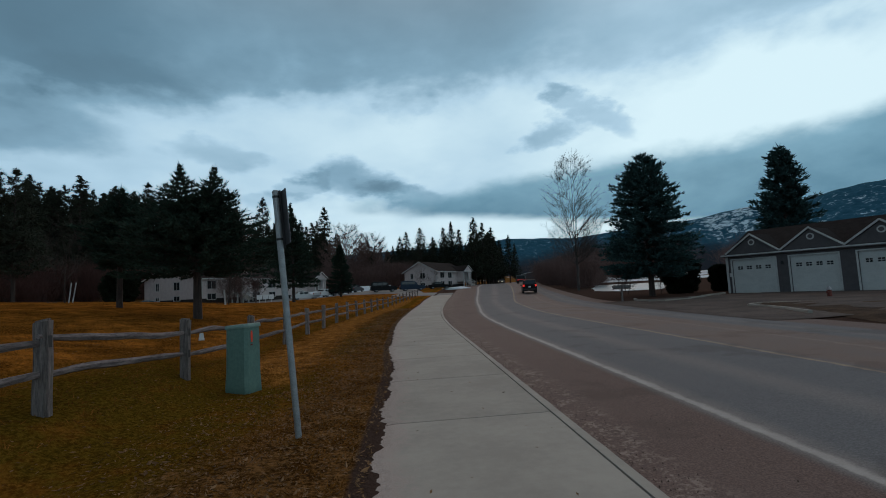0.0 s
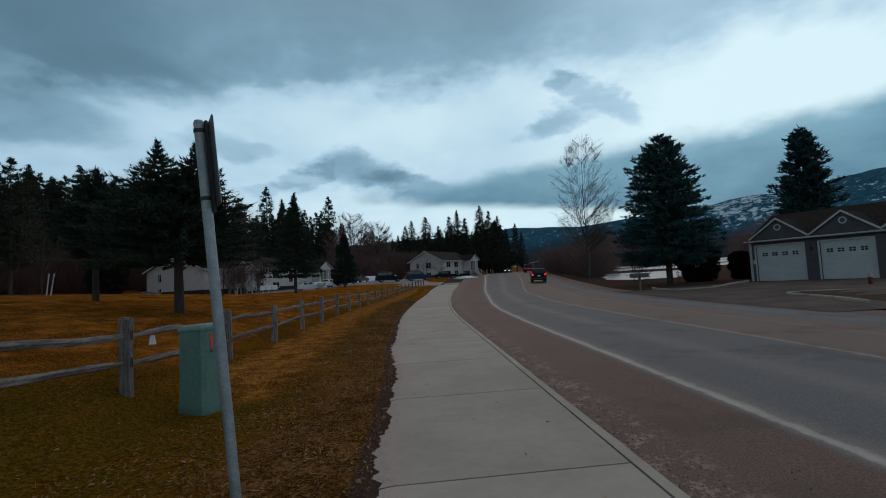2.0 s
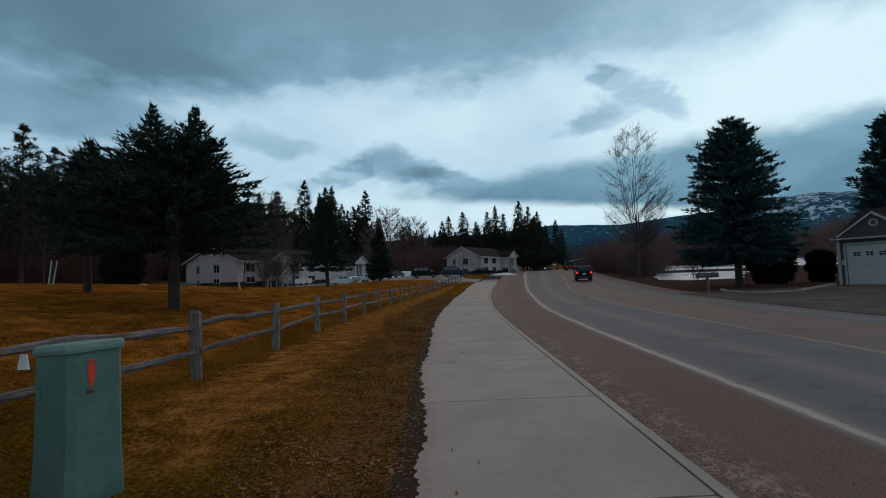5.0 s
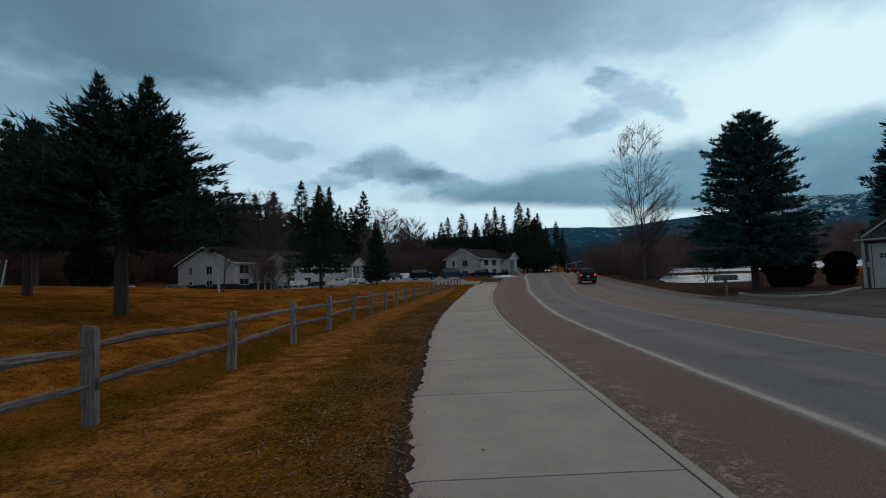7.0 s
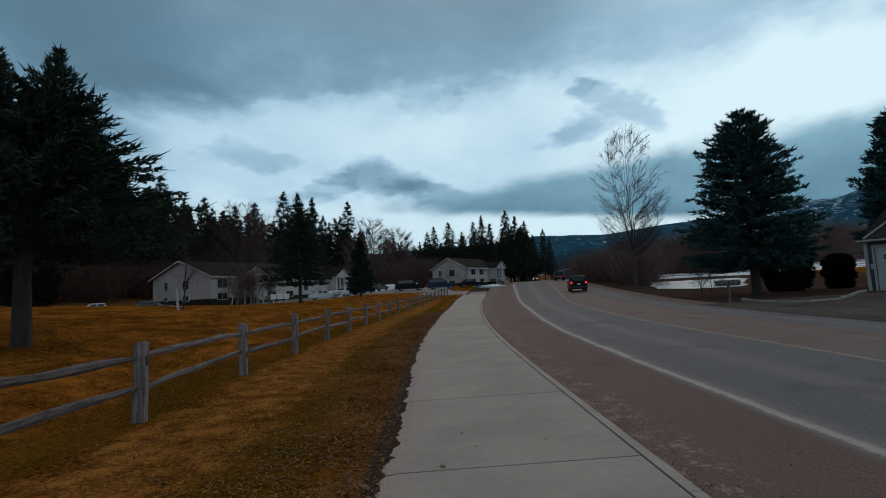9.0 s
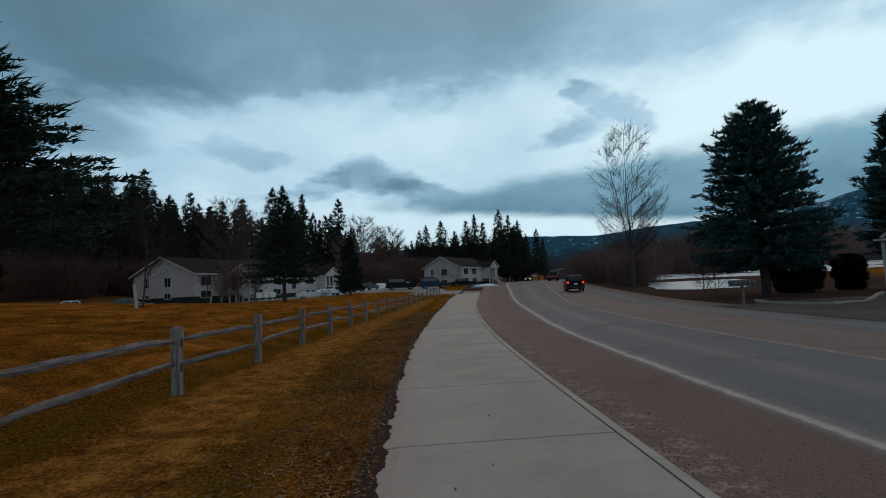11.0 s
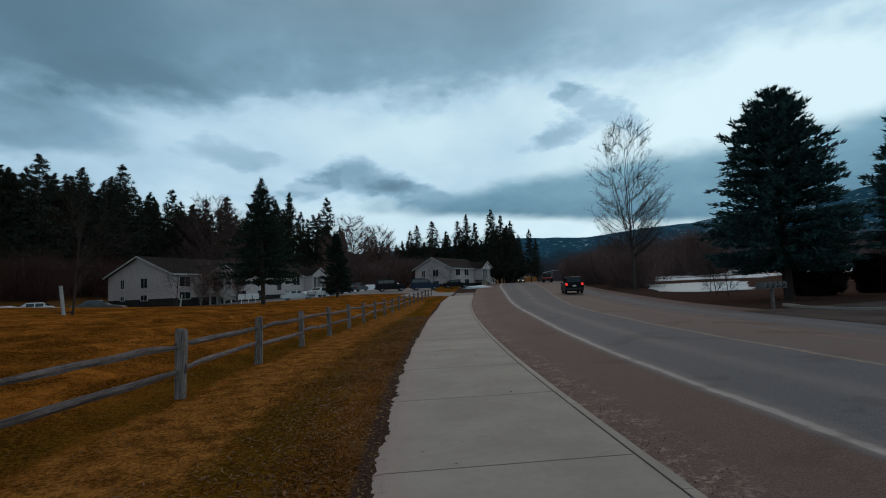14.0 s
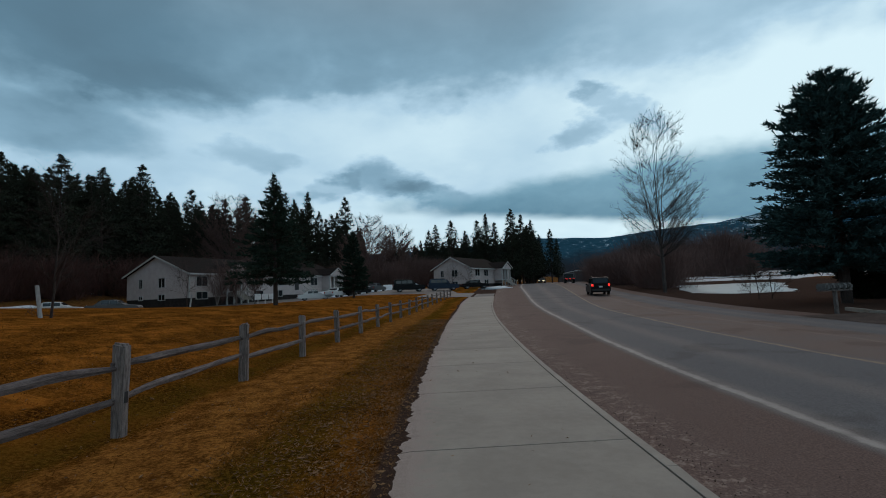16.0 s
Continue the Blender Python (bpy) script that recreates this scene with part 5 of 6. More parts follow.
def gable_roof(x0, x1, y0, y1, eave, ridge, thick, over, along="x"):
    """Two thick slopes over the rectangle; ridge along x or y."""
    bm = bmesh.new()
    if along == "x":
        mid, half = (y0 + y1) / 2, (y1 - y0) / 2 + over
        k = (ridge - eave) / ((y1 - y0) / 2)
        prof = [(-half, ridge - k * half), (0, ridge), (half, ridge - k * half), (half, ridge - k * half + thick), (0, ridge + thick), (-half, ridge - k * half + thick)]
        f = bm.faces.new([bm.verts.new((x0 - over, mid + u, z)) for u, z in prof])
        vec = (x1 - x0 + 2 * over, 0, 0)
    else:
        mid, half = (x0 + x1) / 2, (x1 - x0) / 2 + over
        k = (ridge - eave) / ((x1 - x0) / 2)
        prof = [(-half, ridge - k * half), (0, ridge), (half, ridge - k * half), (half, ridge - k * half + thick), (0, ridge + thick), (-half, ridge - k * half + thick)]
        f = bm.faces.new([bm.verts.new((mid + u, y0 - over, z)) for u, z in prof])
        vec = (0, y1 - y0 + over, 0)
    r = bmesh.ops.extrude_face_region(bm, geom=[f])
    bmesh.ops.translate(bm, vec=vec, verts=[v for v in r["geom"] if isinstance(v, bmesh.types.BMVert)])
    bmesh.ops.recalc_face_normals(bm, faces=bm.faces[:])
    return bm


def rake(a, b, w=0.22, d=0.05):
    """A fascia board from a to b."""
    a, b = Vector(a), Vector(b)
    way = (b - a)
    bm = bmesh.new()
    add_box(bm, (way.length, d, w))
    x = way.normalized()
    side = Vector((0, 0, 1)).cross(x).normalized() if abs(x.z) < 0.99 else Vector((0, 1, 0))
    up = x.cross(side)
    m = Matrix.Translation((a + b) / 2) @ Matrix((x, side, up)).transposed().to_4x4()
    bmesh.ops.transform(bm, matrix=m, verts=bm.verts[:])
    return bm


def siding(parent, x0, x1, y, z0, z1, mat, step=0.2, skip=(), side="-y"):
    """Clapboards standing a little proud of the wall."""
    bm = bmesh.new()
    z = z0
    while z < z1 - 0.05:
        runs = [(x0, x1)]
        for s0, s1, zb, zt in skip:
            if zb - 0.02 < z + step / 2 < zt + 0.02:
                runs = [r for a, b in runs for r in ((a, min(b, s0)), (max(a, s1), b)) if r[1] - r[0] > 0.05]
        for a, b in runs:
            vs = add_box(bm, (b - a, 0.02, step - 0.015), ((a + b) / 2, y, z + step / 2), Matrix.Rotation(radians(3), 4, "X"))
        z += step
    return tagged(part("siding", bm, mat, parent), kind="stuff")


def stair(h, s):
    """Outside steps with sloping handrails and balusters."""
    for j in range(6):
        part("step", box((1.5, 0.3, 0.19), (s, -2.1 - 0.28 * j, 1.05 - 0.19 * j)), CONCRETE, h)
    for q in (-0.8, 0.8):
        part("stair_rail", rake((s + q, -1.9, 2.15), (s + q, -3.9, 0.85), 0.10), TRIM, h)
        part("stair_string", rake((s + q, -1.9, 1.2), (s + q, -3.9, -0.1), 0.24), TRIM, h)
        for j in range(6):
            part("baluster", box((0.05, 0.05, 0.95), (s + q, -2.0 - 0.36 * j, 1.55 - 0.234 * j)), TRIM, h)


def apartment(place, turn, L, W, eave, ridge, porches, wins, label, stairs=()):
    h = thing("apartment_house", place, label, "house", "apartment houses", turn)
    wall = part("wall", prism([(0, 0.55), (0, eave), (W / 2, ridge), (W, eave), (W, 0.55)], L, Matrix.Rotation(radians(90), 4, "Z") @ Matrix.Scale(-1, 4, (0, 1, 0))), PALE_SIDING, h)
    part("footing", box((L - 0.06, W - 0.06, 2.2), (L / 2, W / 2, -0.55)), FOOTING, h, "dark concrete footing")
    part("roof", gable_roof(0, L, 0, W, eave, ridge, 0.16, 0.45), SHINGLE, h)
    k = (ridge - eave) / (W / 2)
    e0 = eave - k * 0.45
    for s, yy in ((-1, -0.45), (1, W + 0.45)):
        part("rake_board", rake((-0.475, yy, e0 + 0.05), (-0.475, W / 2, ridge + 0.05)), TRIM, h)
    part("fascia", rake((-0.45, -0.475, e0 + 0.04), (L + 0.45, -0.475, e0 + 0.04)), TRIM, h)
    part("corner_board", box((0.14, 0.14, eave - 0.6), (0.0, 0.0, (eave + 0.6) / 2)), TRIM, h)
    for yy, zz, w, hh in ((W * 0.42, 2.75, 1.25, 1.25), (W * 0.76, 2.75, 0.7, 1.2), (W * 0.42, 0.75, 1.25, 0.7), (W * 0.76, 0.75, 0.7, 0.5)):
        window(h, (0, yy, zz), w, hh, "-x")
    for s in wins:
        window(h, (s, 0, 2.75), 1.7, 1.25, "-y")
        window(h, (s, 0, 0.85), 1.7, 0.9, "-y")
    for s in porches:
        part("porch_floor", box((4.0, 2.0, 0.18), (s, -1.0, 1.2)), TRIM, h)
        for q in (-1.85, -0.62, 0.62, 1.85):
            part("porch_post", box((0.2, 0.2, eave + 1.2), (s + q, -1.9, (eave - 1.2) / 2)), TRIM, h)
        for q in (-1.55, 1.55):
            part("entry_wall", box((0.62, 1.75, eave - 1.35), (s + q, -0.885, (eave + 1.25) / 2)), PALE_SIDING, h)
        part("porch_roof", gable_roof(s - 2.1, s + 2.1, -2.2, 3.0, eave + 0.05, eave + 1.25, 0.12, 0.2, "y"), SHINGLE, h)
        part("porch_gable", prism([(s - 2.1, eave - 0.05), (s, eave + 1.18), (s + 2.1, eave - 0.05)], 0.1, Matrix.Translation((0, -2.2, 0))), PALE_SIDING, h)
        part("porch_beam", box((4.3, 0.22, 0.3), (s, -2.05, eave - 0.14)), TRIM, h)
        for q in (-1, 1):
            part("rake_board", rake((s + q * 2.35, -2.43, eave - 0.05), (s, -2.43, eave + 1.3), 0.16), TRIM, h)
        for q in (-0.55, 0.55):
            part("door", box((0.95, 0.06, 2.05), (s + q, -0.03, 2.33), None, 0.01), BLACK, h)
        stair(h, s)
    for s in stairs:
        stair(h, s)
        part("door", box((0.95, 0.06, 2.05), (s, -0.03, 2.33), None, 0.01), BLACK, h)
    return h


apartment((-29.5, 80.0, 1.35), 62.7, 33.0, 12.8, 3.85, 6.4, (6.2, 29.0), (1.9, 12.0, 16.2, 25.0), "pale two-storey apartment house with a brown shingle roof", (20.5,))
apartment((11.0, 108.0, 2.15), 53.1, 14.0, 8.8, 3.7, 5.9, (11.6,), (2.6, 6.2), "pale two-storey apartment house at the end of the lot")

t = thing("shed", on_ground(-1.0, 132.0), "small white shed behind snow piles", "shed", turn=20)
part("wall", prism([(-3, 0), (-3, 2.4), (0, 3.4), (3, 2.4), (3, 0)], 6.0), GUARD, t)
part("roof", gable_roof(-3, 3, 0, 6, 2.4, 3.4, 0.15, 0.3, "y"), GUARD, t)
t = thing("shed", on_ground(52.0, 166.0), "low pale building far along the road", "building", turn=-20)
part("wall", prism([(-6, 0), (-6, 2.6), (0, 3.6), (6, 2.6), (6, 0)], 7.0), SIDING, t)
part("roof", gable_roof(-6, 6, 0, 7, 2.6, 3.6, 0.15, 0.3, "y"), WHITE, t)


def garages():
    g = thing("garage_row", (27.5, 36.6, -0.08), "row of gabled garages with dark siding and pale doors", "garage", turn=-65.0)
    S0, S1, D, EAVE, PEAK = 0.5, 12.25, 8.5, 3.1, 4.72
    doors = [(0.88, 4.0), (4.99, 7.9), (9.0, 11.9)]
    peaks = [2.45, 6.4, 10.33]
    DH = 2.72
    # walls round the door openings
    bm = bmesh.new()
    edges = [S0] + [v for d in doors for v in d] + [S1]
    for a, b in zip(edges[::2], edges[1::2]):
        add_box(bm, (b - a, 0.2, EAVE), ((a + b) / 2, 0.1, EAVE / 2))
    add_box(bm, (S1 - S0, 0.198, EAVE - DH - 0.02), ((S0 + S1) / 2, 0.1, (EAVE + DH + 0.02) / 2))
    part("front_wall", bm, SIDING, g)
    part("side_wall", box((0.2, D - 0.21, EAVE), (S0 + 0.1, D / 2 + 0.105, EAVE / 2)), SIDING, g)
    part("side_wall", box((0.2, D - 0.21, EAVE), (S1 - 0.1, D / 2 + 0.105, EAVE / 2)), SIDING, g)
    part("back_wall", box((S1 - S0 - 0.4, 0.2, EAVE), ((S0 + S1) / 2, D - 0.1, EAVE / 2)), SIDING, g)
    siding(g, S0, S1, -0.012, 0.05, EAVE - 0.1, SIDING, 0.18, [(a - 0.12, b + 0.12, 0.0, DH + 0.1) for a, b in doors])
    for p in peaks:
        part("gable", prism([(p - 1.95, EAVE + 0.12), (p, PEAK - 0.12), (p + 1.95, EAVE + 0.12)], 0.16), SIDING, g)
        bm = bmesh.new()
        z = EAVE + 0.15
        while z < PEAK - 0.3:
            w = 1.95 * (PEAK - 0.16 - z - 0.16) / (PEAK - EAVE - 0.24)
            if w > 0.15:
                add_box(bm, (2 * w, 0.02, 0.165), (p, -0.012, z + 0.09), Matrix.Rotation(radians(3), 4, "X"))
            z += 0.18
        tagged(part("siding", bm, SIDING, g), kind="stuff")
        part("gable_roof", gable_roof(p - 1.95, p + 1.95, 0.0, 3.6, EAVE + 0.12, PEAK - 0.1, 0.10, 0.12, "y"), SHINGLE, g)
        for q in (-1, 1):
            part("rake_board", rake((p + q * 1.98, -0.15, EAVE + 0.15), (p, -0.15, PEAK - 0.02), 0.12, 0.05), TRIM, g)
        bm = bmesh.new()
        add_tube(bm, (p + 0.02, -0.055, 4.05), (p + 0.02, -0.02, 4.05), 0.24, 0.24, 20)
        v = part("gable_vent", bm, TRIM, g, "round white gable vent")
        bm = bmesh.new()
        add_tube(bm, (p + 0.02, -0.062, 4.05), (p + 0.02, -0.057, 4.05), 0.15, 0.15, 16)
        part("louvre", bm, SIDING, v)
    part("eave_board", box((S1 - S0 + 0.7, 0.34, 0.11), ((S0 + S1) / 2, -0.16, EAVE + 0.02), None, 0.01), TRIM, g)
    part("soffit_shade", box((S1 - S0 + 0.6, 0.30, 0.03), ((S0 + S1) / 2, -0.15, EAVE - 0.08)), SIDING, g)
    part("roof", gable_roof(S0, S1, 0.3, D, EAVE + 0.05, EAVE + 2.1, 0.14, 0.3), SHINGLE, g)
    part("corner_board", box((0.16, 0.16, EAVE), (S0 - 0.01, -0.01, EAVE / 2)), TRIM, g)
    for a, b in doors:
        w, c = b - a, (a + b) / 2
        door = part("garage_door", box((w, 0.06, DH), (c, 0.12, DH / 2)), DOOR_PAINT, g, "off-white sectional garage door")
        for j in range(4):
            part("door_panel", box((w - 0.04, 0.02, DH / 4 - 0.03), (c, 0.083, DH / 4 * (j + 0.5)), None, 0.006), DOOR_PAINT, door)
        for j in range(4):
            x = a + w * (0.18 + 0.215 * j)
            bm = bmesh.new()
            for q in (-1, 1):
                for r in (-1, 1):
                    add_box(bm, (0.16, 0.012, 0.11), (x + q * 0.10, 0.071, DH * 0.765 + r * 0.075))
            part("pane", bm, GLASS, door)
        for x in (a - 0.06, b + 0.06):
            part("door_trim", box((0.11, 0.05, DH + 0.1), (x, -0.035, DH / 2 + 0.05)), TRIM, g)
        part("door_trim", box((w + 0.01, 0.048, 0.10), (c, -0.035, DH + 0.05)), TRIM, g)
    part("meter_box", box((0.18, 0.12, 0.3), (S0 + 0.25, -0.09, 1.55), None, 0.01), TRIM, g)
    part("lamp", box((0.14, 0.14, 0.26), (4.5, -0.1, 2.3), None, 0.02), BLACK, g)
    part("slab", box((S1 - S0 + 0.2, D + 0.5, 0.6), ((S0 + S1) / 2, D / 2 - 0.2, -0.28)), CONCRETE, g)
    return g


garages()

# mailboxes on a post, street lamp, lot sign
x, y = 17.25, 33.9
t = thing("mailbox_stand", (x, y, max(ground_z(x, y), base_z(y) - KERB)), "row of weathered mailboxes on a wooden post", "mailbox", turn=8)
part("post", box((0.12, 0.12, 1.2), (0, 0, 0.315), None, 0.01), GREY_WOOD, t)
part("shelf", box((1.45, 0.3, 0.05), (0, 0, 0.94), None, 0.006), GREY_WOOD, t)
for k in range(5):
    bm = box((0.22, 0.5, 0.26), (-0.56 + 0.28 * k, 0, 1.095), None, 0.06)
    part("mailbox", bm, MAIL_GREY, t)
x, y = 18.6, 112.0
t = thing("street_lamp", on_ground(x, y), "slim grey street lamp beside the road", "lamp")
part("pole", tube((0, 0, -0.2), (0, 0, 4.2), 0.06, 0.045, 8), GALV, t)
part("lamp_head", box((0.5, 0.22, 0.12), (0.15, 0, 4.24), None, 0.03), GALV, t)
x, y = -19.9, 80.6
t = thing("notice_board", on_ground(x, y), "row of white mailboxes on legs beside the lot", "mailbox", turn=20)
for q in (-0.9, 0, 0.9):
    part("leg", box((0.08, 0.08, 0.9), (q, 0, 0.3)), WHITE, t)
    part("box", box((0.8, 0.4, 0.75), (q, 0, 1.1), None, 0.02), WHITE, t)


# snow piles
def snow_pile(x, y, w, d, h, seed):
    bm = bmesh.new()
    bmesh.ops.create_icosphere(bm, subdivisions=3, radius=1.0)
    for v in bm.verts:
        n = 1 + 0.35 * noise.noise(v.co * 1.7 + Vector((seed, 0, 0))) + 0.15 * noise.noise(v.co * 5)
        v.co = Vector((v.co.x * w * n, v.co.y * d * n, max(v.co.z, -0.25) * h * n))
    for f in bm.faces:
        f.smooth = True
    ob = mesh_object("snow_pile", bm, SNOW)
    ob.location = on_ground(x, y)
    tagged(ob, "dirty heap of ploughed snow at the edge of the lot", "snow pile", "ploughed snow piles")


for k, (x, y, w, d, h) in enumerate(((-5.5, 118, 4.5, 2.0, 1.3), (-9, 112, 3, 2, 1.0), (-2, 122, 3, 2, 1.4), (-46, 74, 4, 2, 0.4), (-41, 72, 3, 2, 0.35), (-37, 71, 2.4, 1.5, 0.3), (-15, 100, 4, 2, 1.0), (14, 98, 3, 1.2, 0.5))):
    snow_pile(x, y, w, d, h, k * 3.7)


# ---- vehicles ----
def wheel(parent, at, r, w):
    bm = bmesh.new()
    add_tube(bm, (0, -w / 2, 0), (0, w / 2, 0), r, r, 20)
    bmesh.ops.bevel(bm, geom=[e for e in bm.edges if len(e.link_faces) == 2 and any(len(f.verts) > 4 for f in e.link_faces)], offset=0.03, segments=2, affect="EDGES")
    ob = part("wheel", bm, RUBBER, parent)
    ob.location = at
    bm = bmesh.new()
    add_tube(bm, (0, -w / 2 - 0.006, 0), (0, w / 2 + 0.006, 0), r * 0.6, r * 0.6, 14)
    part("rim", bm, STEEL, ob)


def car(place, turn, paint, kind, label, lit="", length=4.8):
    """x ahead; kinds: suv, sedan."""
    c = thing("suv" if kind == "suv" else "car", place, label, "car", "parked cars" if not lit else "", turn)
    L, W = length, 1.95 if kind == "suv" else 1.8
    top = 1.85 if kind == "suv" else 1.45
    belt = 1.08 if kind == "suv" else 0.92
    h = L / 2
    lower = [(-h, 0.45), (-h, belt - 0.1), (-h + 0.05, belt), (h * 0.38, belt), (h * 0.92, belt - 0.14), (h, belt - 0.3), (h, 0.42), (h - 0.2, 0.30), (-h + 0.2, 0.30)]
    bm = prism(lower, W, Matrix.Translation((0, -W / 2, 0)))
    bmesh.ops.bevel(bm, geom=bm.edges[:], offset=0.06, segments=2, affect="EDGES")
    part("body", bm, paint, c)
    if kind == "suv":
        cab = [(-h + 0.06, belt - 0.02), (-h + 0.22, top - 0.06), (-h + 0.42, top), (h * 0.02, top), (h * 0.18, top - 0.1), (h * 0.42, belt - 0.02)]
    else:
        cab = [(-h * 0.72, belt - 0.02), (-h * 0.38, top), (h * 0.02, top), (h * 0.45, belt - 0.02)]
    bm = prism(cab, W - 0.24, Matrix.Translation((0, -W / 2 + 0.12, 0)))
    for v in bm.verts:
        if v.co.z > belt + 0.1:
            v.co.y *= 0.9
    bmesh.ops.bevel(bm, geom=bm.edges[:], offset=0.05, segments=2, affect="EDGES")
    part("cabin", bm, paint, c)
    # side glass, windscreen and rear window
    zc, zh = (belt + top) / 2, (top - belt) * 0.62
    x0, x1 = (-h + 0.35, h * 0.2) if kind == "suv" else (-h * 0.42, h * 0.2)
    for s in (-1, 1):
        for k in range(3 if kind == "suv" else 2):
            n = 3 if kind == "suv" else 2
            w = (x1 - x0) / n
            bm = box((w - 0.1, 0.03, zh), (x0 + w * (k + 0.5), s * (W / 2 - 0.158), zc), Matrix.Rotation(radians(s * 8), 4, "X"), 0.008)
            part("side_window", bm, GLASS, c)
        part("mirror", box((0.16, 0.22, 0.16), (h * 0.3, s * (W / 2 + 0.06), belt + 0.06), None, 0.04), paint, c)
        for x in (h * 0.62, -h * 0.6):
            wheel(c, (x, s * (W / 2 - 0.13), 0.36), 0.36, 0.24)
        tz = belt - 0.05 if kind == "suv" else belt - 0.2
        part("tail_light", box((0.06, 0.2, 0.24), (-h + 0.01, s * (W / 2 - 0.16), tz), None, 0.02), TAIL if lit == "tail" else TAIL_OFF, c)
        part("headlight", box((0.08, 0.34, 0.16), (h - 0.06, s * (W / 2 - 0.26), belt - 0.36), None, 0.03), HEAD_LIT if lit == "head" else CLEAR, c)
    rear_x = -h + 0.12 if kind == "suv" else -h * 0.56
    part("rear_window", box((0.03, W - 0.5, zh * 1.08), (rear_x, 0, zc + 0.02), Matrix.Rotation(radians(12 if kind == "suv" else 42), 4, "Y"), 0.008), GLASS, c)
    part("windscreen", box((0.03, W - 0.5, zh * 1.25), ((h * 0.31, 0, zc) if kind == "suv" else (h * 0.25, 0, zc)), Matrix.Rotation(radians(-42 if kind == "suv" else -52), 4, "Y"), 0.008), GLASS, c)
    part("rear_bumper", box((0.16, W - 0.1, 0.22), (-h - 0.02, 0, 0.52), None, 0.05), BLACK if kind == "suv" else paint, c)
    part("number_plate", box((0.02, 0.36, 0.16), (-h - 0.012, 0, 0.86), None, 0.004), WHITE, c)
    if kind == "suv":
        for s in (-1, 1):
            part("roof_rail", tube((-h + 0.5, s * 0.68, top + 0.03), (h * 0.05, s * 0.68, top + 0.03), 0.022, 0.022, 6), BLACK, c)
    return c


def paint(name, col, rough=0.42):
    m = plain(name, col, rough)
    m.node_tree.nodes["Principled BSDF"].inputs["Specular IOR Level"].default_value = 0.14
    return m


P_BLACK, P_WHITE, P_BLUE, P_GREY, P_TEAL = paint("black_car_paint", (0.006, 0.0065, 0.008)), paint("white_car_paint", (0.55, 0.55, 0.55)), paint("navy_car_paint", (0.02, 0.035, 0.06)), paint("grey_car_paint", (0.09, 0.095, 0.10)), paint("dark_teal_paint", (0.015, 0.045, 0.055))


def lane_pose(y, v):
    x = road_x(y, v)
    a = math.degrees(math.atan2(road_x(y + 2, v) - road_x(y - 2, v), 4.0))
    return (x, y, road_z(x, y) + 0.045), 90 - a


p, a = lane_pose(65.5, 2.34)
car(p, a, P_BLACK, "suv", "black sport utility car with lit red tail lamps on the road", "tail", 5.2)
p, a = lane_pose(150.0, 1.6)
car(p, a + 180, P_GREY, "sedan", "dark car with lit headlamps far along the road", "head")
for x, y, turn, pt, kind, label in (
    (-14.6, 86.5, 15, P_WHITE, "sedan", "white car parked before the apartments"), (-11.2, 87.5, 60, P_WHITE, "sedan", "white car parked beside another"),
    (-8.6, 88.5, 60, P_BLACK, "sedan", "black car parked on the lot"), (-0.8, 88.0, 8, P_BLACK, "suv", "black sport utility car parked behind the fence"),
    (4.6, 91.0, 5, P_BLUE, "suv", "dark blue sport utility car parked behind the fence"), (10.4, 97.5, 5, P_BLACK, "sedan", "dark car parked before the far apartments"),
    (-6.5, 96.0, 70, P_GREY, "sedan", "grey car parked on the snowy lot"), (-36.0, 66.0, 20, P_WHITE, "sedan", "white car parked beyond the lawn"), (-31.0, 67.0, 15, P_GREY, "sedan", "grey car parked beyond the lawn")):
    car((x, y, ground_z(x, y) + 0.05), turn, pt, kind, label)


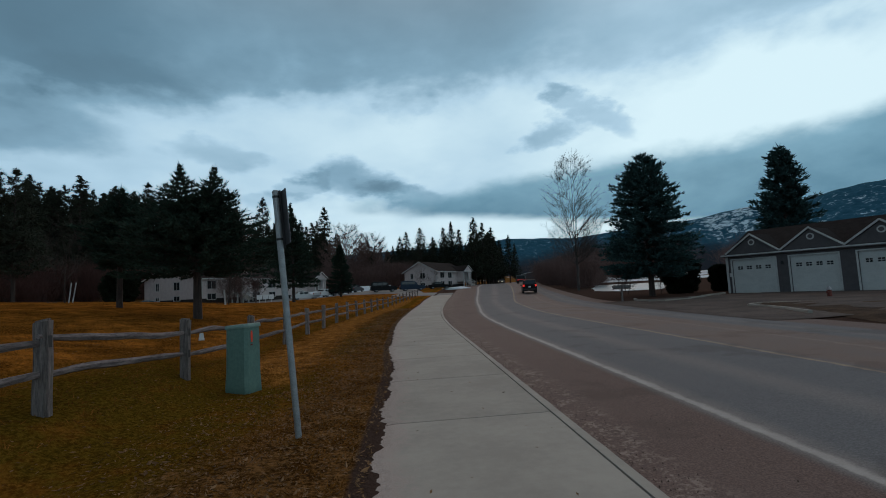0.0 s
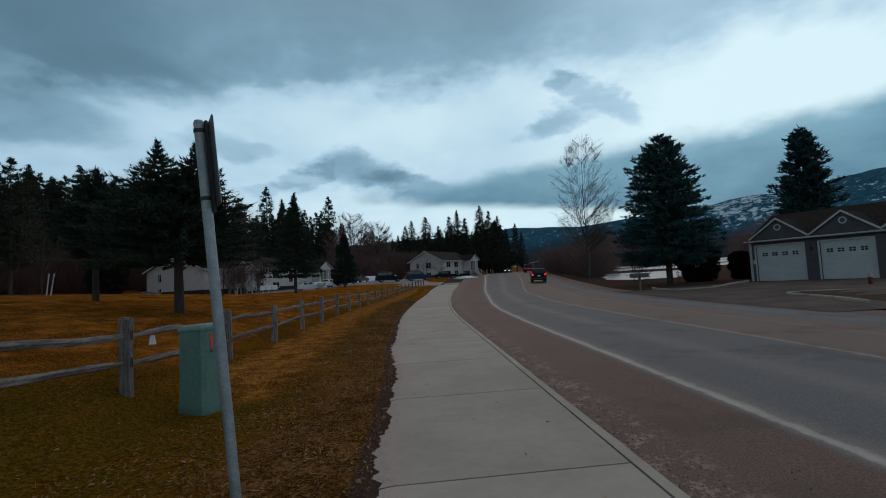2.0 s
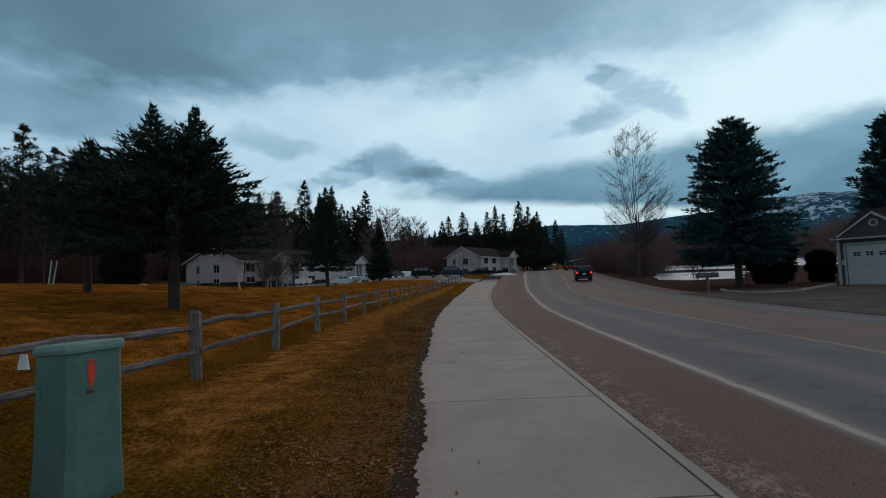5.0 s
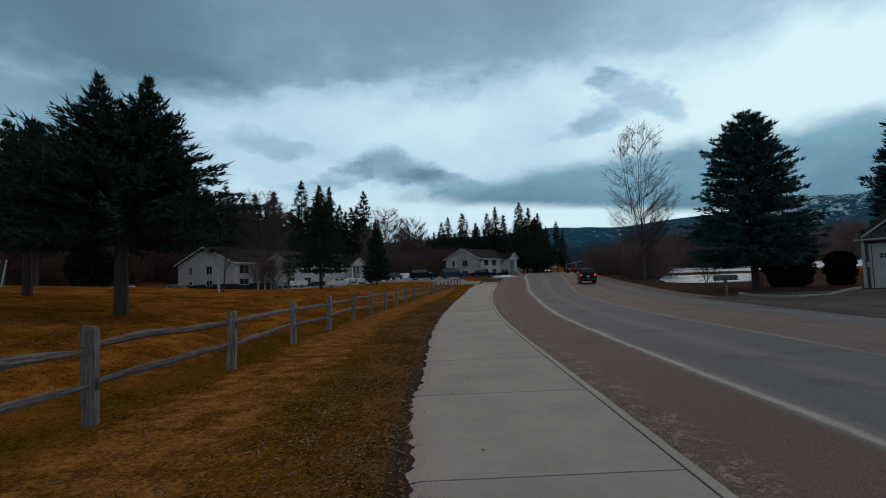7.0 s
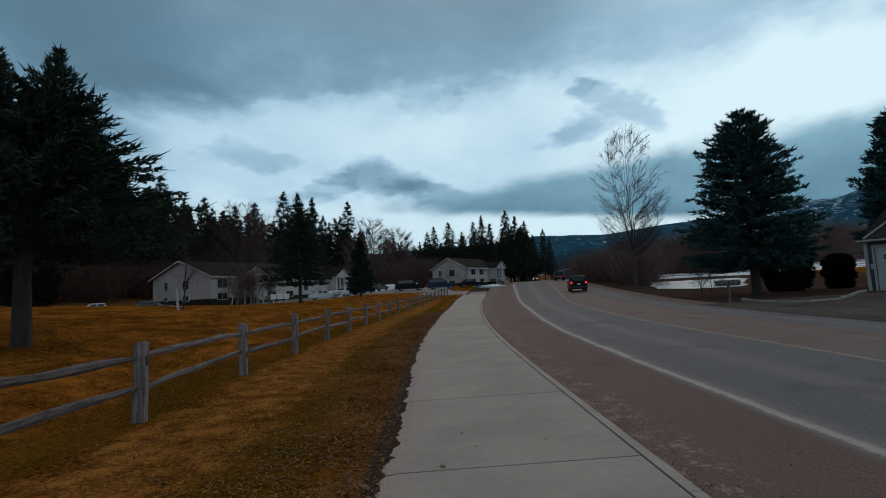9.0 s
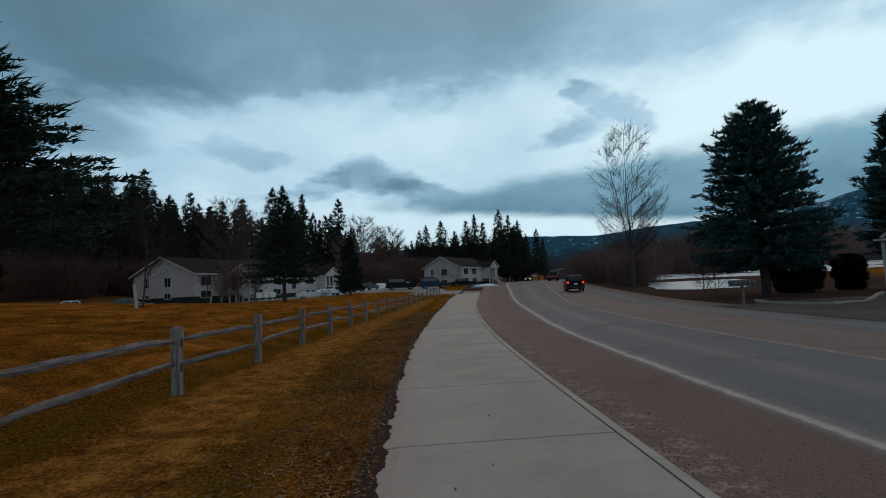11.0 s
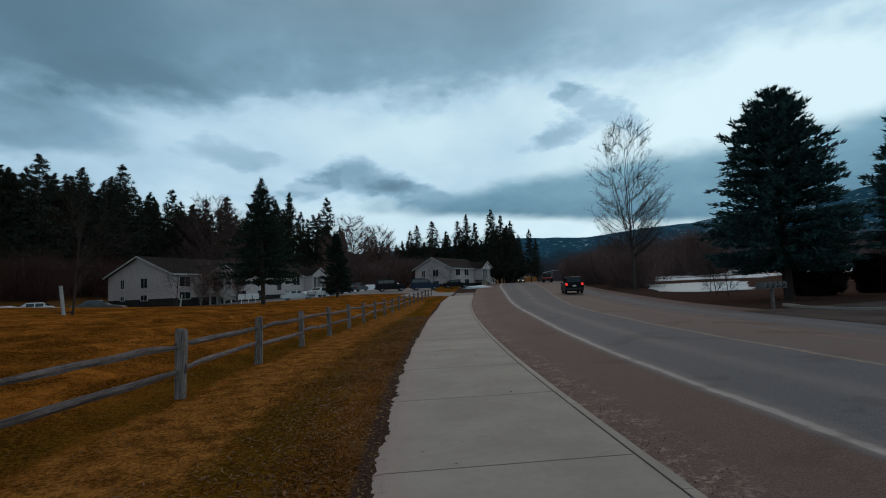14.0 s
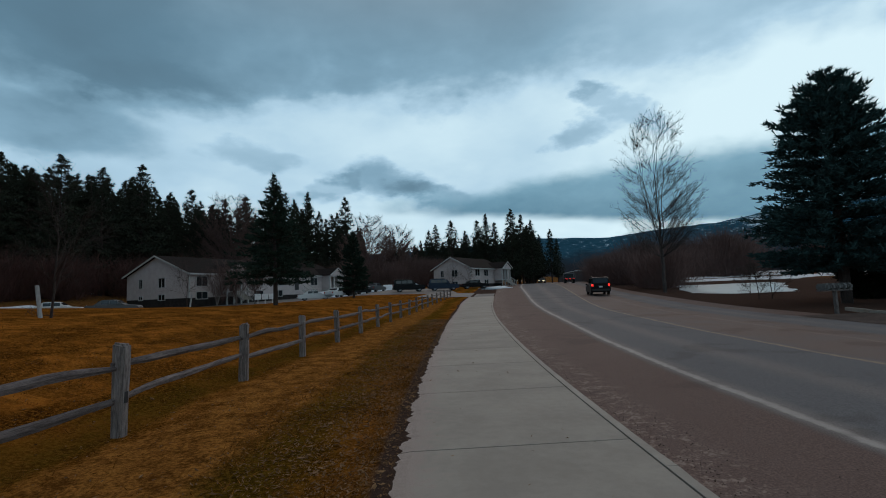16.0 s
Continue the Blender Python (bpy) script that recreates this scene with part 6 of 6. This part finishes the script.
def flatbed_truck(place, turn):
    t = thing("flatbed_truck", place, "dark teal flatbed pickup truck with red tail lamps", "truck", turn=turn)
    prof = [(0.4, 0.55), (0.4, 1.25), (0.55, 1.95), (1.75, 1.95), (2.2, 1.3), (3.3, 1.22), (3.4, 0.6)]
    bm = prism(prof, 1.95, Matrix.Translation((0, -0.975, 0)))
    bmesh.ops.bevel(bm, geom=bm.edges[:], offset=0.05, segments=2, affect="EDGES")
    part("cab", bm, P_TEAL, t)
    for s in (-1, 1):
        for x in (0.85, 1.5):
            part("side_window", box((0.52, 0.03, 0.5), (x, s * 0.972, 1.6), None, 0.008), GLASS, t)
        part("headlight", box((0.06, 0.3, 0.2), (3.38, s * 0.7, 0.95), None, 0.02), CLEAR, t)
        for x, w in ((2.5, 0.26), (-1.3, 0.5)):
            wheel(t, (x, s * 0.85, 0.42), 0.42, w)
        for y in (0.85, 0.62, 0.1):
            part("tail_light", box((0.04, 0.13, 0.09), (-2.87, s * y, 0.86), None, 0.01), TAIL, t)
        part("bed_rail", box((3.2, 0.08, 0.14), (-1.25, s * 1.15, 1.06), None, 0.01), BLACK, t)
    part("flatbed", box((3.2, 2.3, 0.14), (-1.25, 0, 0.98), None, 0.02), GREY_WOOD, t, "worn wooden flatbed")
    part("chassis", box((5.6, 0.8, 0.22), (-0.1, 0, 0.62)), BLACK, t)
    part("rear_beam", box((0.06, 2.2, 0.2), (-2.84, 0, 0.85), None, 0.01), BLACK, t)
    r = part("headboard", box((0.06, 2.1, 0.06), (0.25, 0, 2.05)), GALV, t)
    for s in (-1, 1):
        part("upright", box((0.06, 0.06, 1.0), (0.25, s * 1.02, 1.52)), GALV, t)
    for k in range(7):
        part("slat", box((0.03, 2.0, 0.06), (0.25, 0, 1.15 + 0.12 * k)), BLACK, t)
    part("load", box((1.6, 1.6, 0.28), (-0.7, 0, 1.2), None, 0.04), BLACK, t)
    part("pole", tube((-2.3, -1.1, 1.0), (-2.3, -1.1, 2.1), 0.03, 0.03, 6), GALV, t)
    return t


p, a = lane_pose(116.0, 2.5)
flatbed_truck(p, a)


# ---- grass, leaves, grit ----
def scatter_blades():
    rng = np.random.default_rng(21)
    n = 230000
    y = rng.uniform(-1, 36, n) ** 1.0
    u = 0.2 + 8.8 * rng.uniform(0, 1, n) ** 1.5
    keep = rng.uniform(size=n) < np.clip(1.25 - u / 9.5, 0.2, 1)
    y, u = y[keep], u[keep]
    x = np.array([seam_x(v) - pave_w(v) for v in y]) - u
    clump = np.array([0.6 * noise.noise((a * 1.3, b * 1.3, 4)) + 0.7 * noise.noise((a * 5.0, b * 4.0, 9)) for a, b in zip(x, y)])
    path = np.abs(u - 2.35) < 0.55 + 0.3 * clump
    keep = (clump + rng.uniform(-0.25, 0.25, len(x)) > 0.0) & ~(path & (rng.uniform(size=len(x)) < 0.85))
    x, y = x[keep], y[keep]
    z = np.array([ground_z(a, b) for a, b in zip(x, y)])
    m = len(x)
    ah = np.stack([rng.normal(0, 0.9, m), rng.normal(0, 0.9, m), rng.uniform(0.15, 0.8, m)], 1)
    ah /= np.linalg.norm(ah, axis=1, keepdims=True)
    L = rng.uniform(0.03, 0.095, m)
    P = sprays(rng, np.stack([x, y, z - 0.005], 1), ah, L, np.full(m, 0.009), m)
    tagged(new("dry_grass", tri_mesh("dry_grass", P, DRY)), "short matted dry grass", kind="stuff")


def scatter_leaves():
    rng = np.random.default_rng(22)
    n = 48000
    y = rng.uniform(-1, 40, n)
    u = np.abs(rng.normal(0.55, 0.5, n)) * np.interp(y, [3, 7, 13], [1.9, 1.4, 1.0]) + 0.02
    extra = rng.uniform(size=n) < 0.12
    u = np.where(extra, rng.uniform(0.3, 6.0, n), u)
    far = rng.uniform(size=n) < 0.004
    u = np.where(far, rng.uniform(-1.8, 0, n), u)
    x = np.array([seam_x(v) - pave_w(v) for v in y]) - u
    z = np.array([max(ground_z(a, b), base_z(b) if c < 0 else -9) for a, b, c in zip(x, y, u)]) + 0.008
    a = rng.uniform(0, math.tau, n)
    s = rng.uniform(0.007, 0.022, n) * np.where(rng.uniform(size=n) < 0.04, 1.9, 1.0)
    d = np.stack([np.cos(a), np.sin(a), rng.normal(0, 0.35, n)], 1)
    e = np.stack([-np.sin(a), np.cos(a), rng.normal(0, 0.35, n)], 1)
    o = np.stack([x, y, z], 1)
    k, w = s[:, None] * 1.2, (s * rng.uniform(0.22, 0.6, n))[:, None]
    A, B, C, D = o - d * k, o + e * w, o + d * k, o - e * w
    A[:, 2], B[:, 2], C[:, 2], D[:, 2] = [np.maximum(q[:, 2], z - 0.004) for q in (A, B, C, D)]
    P = np.concatenate([np.stack([A, B, C], 1), np.stack([A, C, D], 1)])
    tagged(new("fallen_leaves", tri_mesh("fallen_leaves", P, LEAVES)), "dead brown leaves along the pavement's edge", kind="stuff")


def scatter_grit():
    rng = np.random.default_rng(23)
    n = 3000
    y = rng.uniform(-1, 34, n)
    v = np.abs(rng.normal(0.0, 0.13, n)) + 0.01 + 0.5 * (rng.uniform(size=n) < 0.06)
    P = []
    x = np.array([road_x(b, min(c, 1.0)) for b, c in zip(y, v)])
    z = np.array([base_z(b) - KERB for b in y]) + 0.004 + 0.05 * np.sin(np.pi * np.minimum(v, 1) / 3.15)
    s = rng.uniform(0.003, 0.009, n)
    o = np.stack([x, y, z], 1)
    top = o + np.stack([rng.normal(0, 0.3, n) * s, rng.normal(0, 0.3, n) * s, s * 0.9], 1)
    a = rng.uniform(0, math.tau, n)
    c = [o + np.stack([np.cos(a + k * 2.1) * s, np.sin(a + k * 2.1) * s, 0 * s - 0.003], 1) for k in range(3)]
    P = np.concatenate([np.stack([c[k], c[(k + 1) % 3], top], 1) for k in range(3)])
    tagged(new("gravel", tri_mesh("gravel", P, GRAVEL)), "loose brown grit on the road shoulder", kind="stuff")


scatter_blades()
scatter_leaves()
scatter_grit()
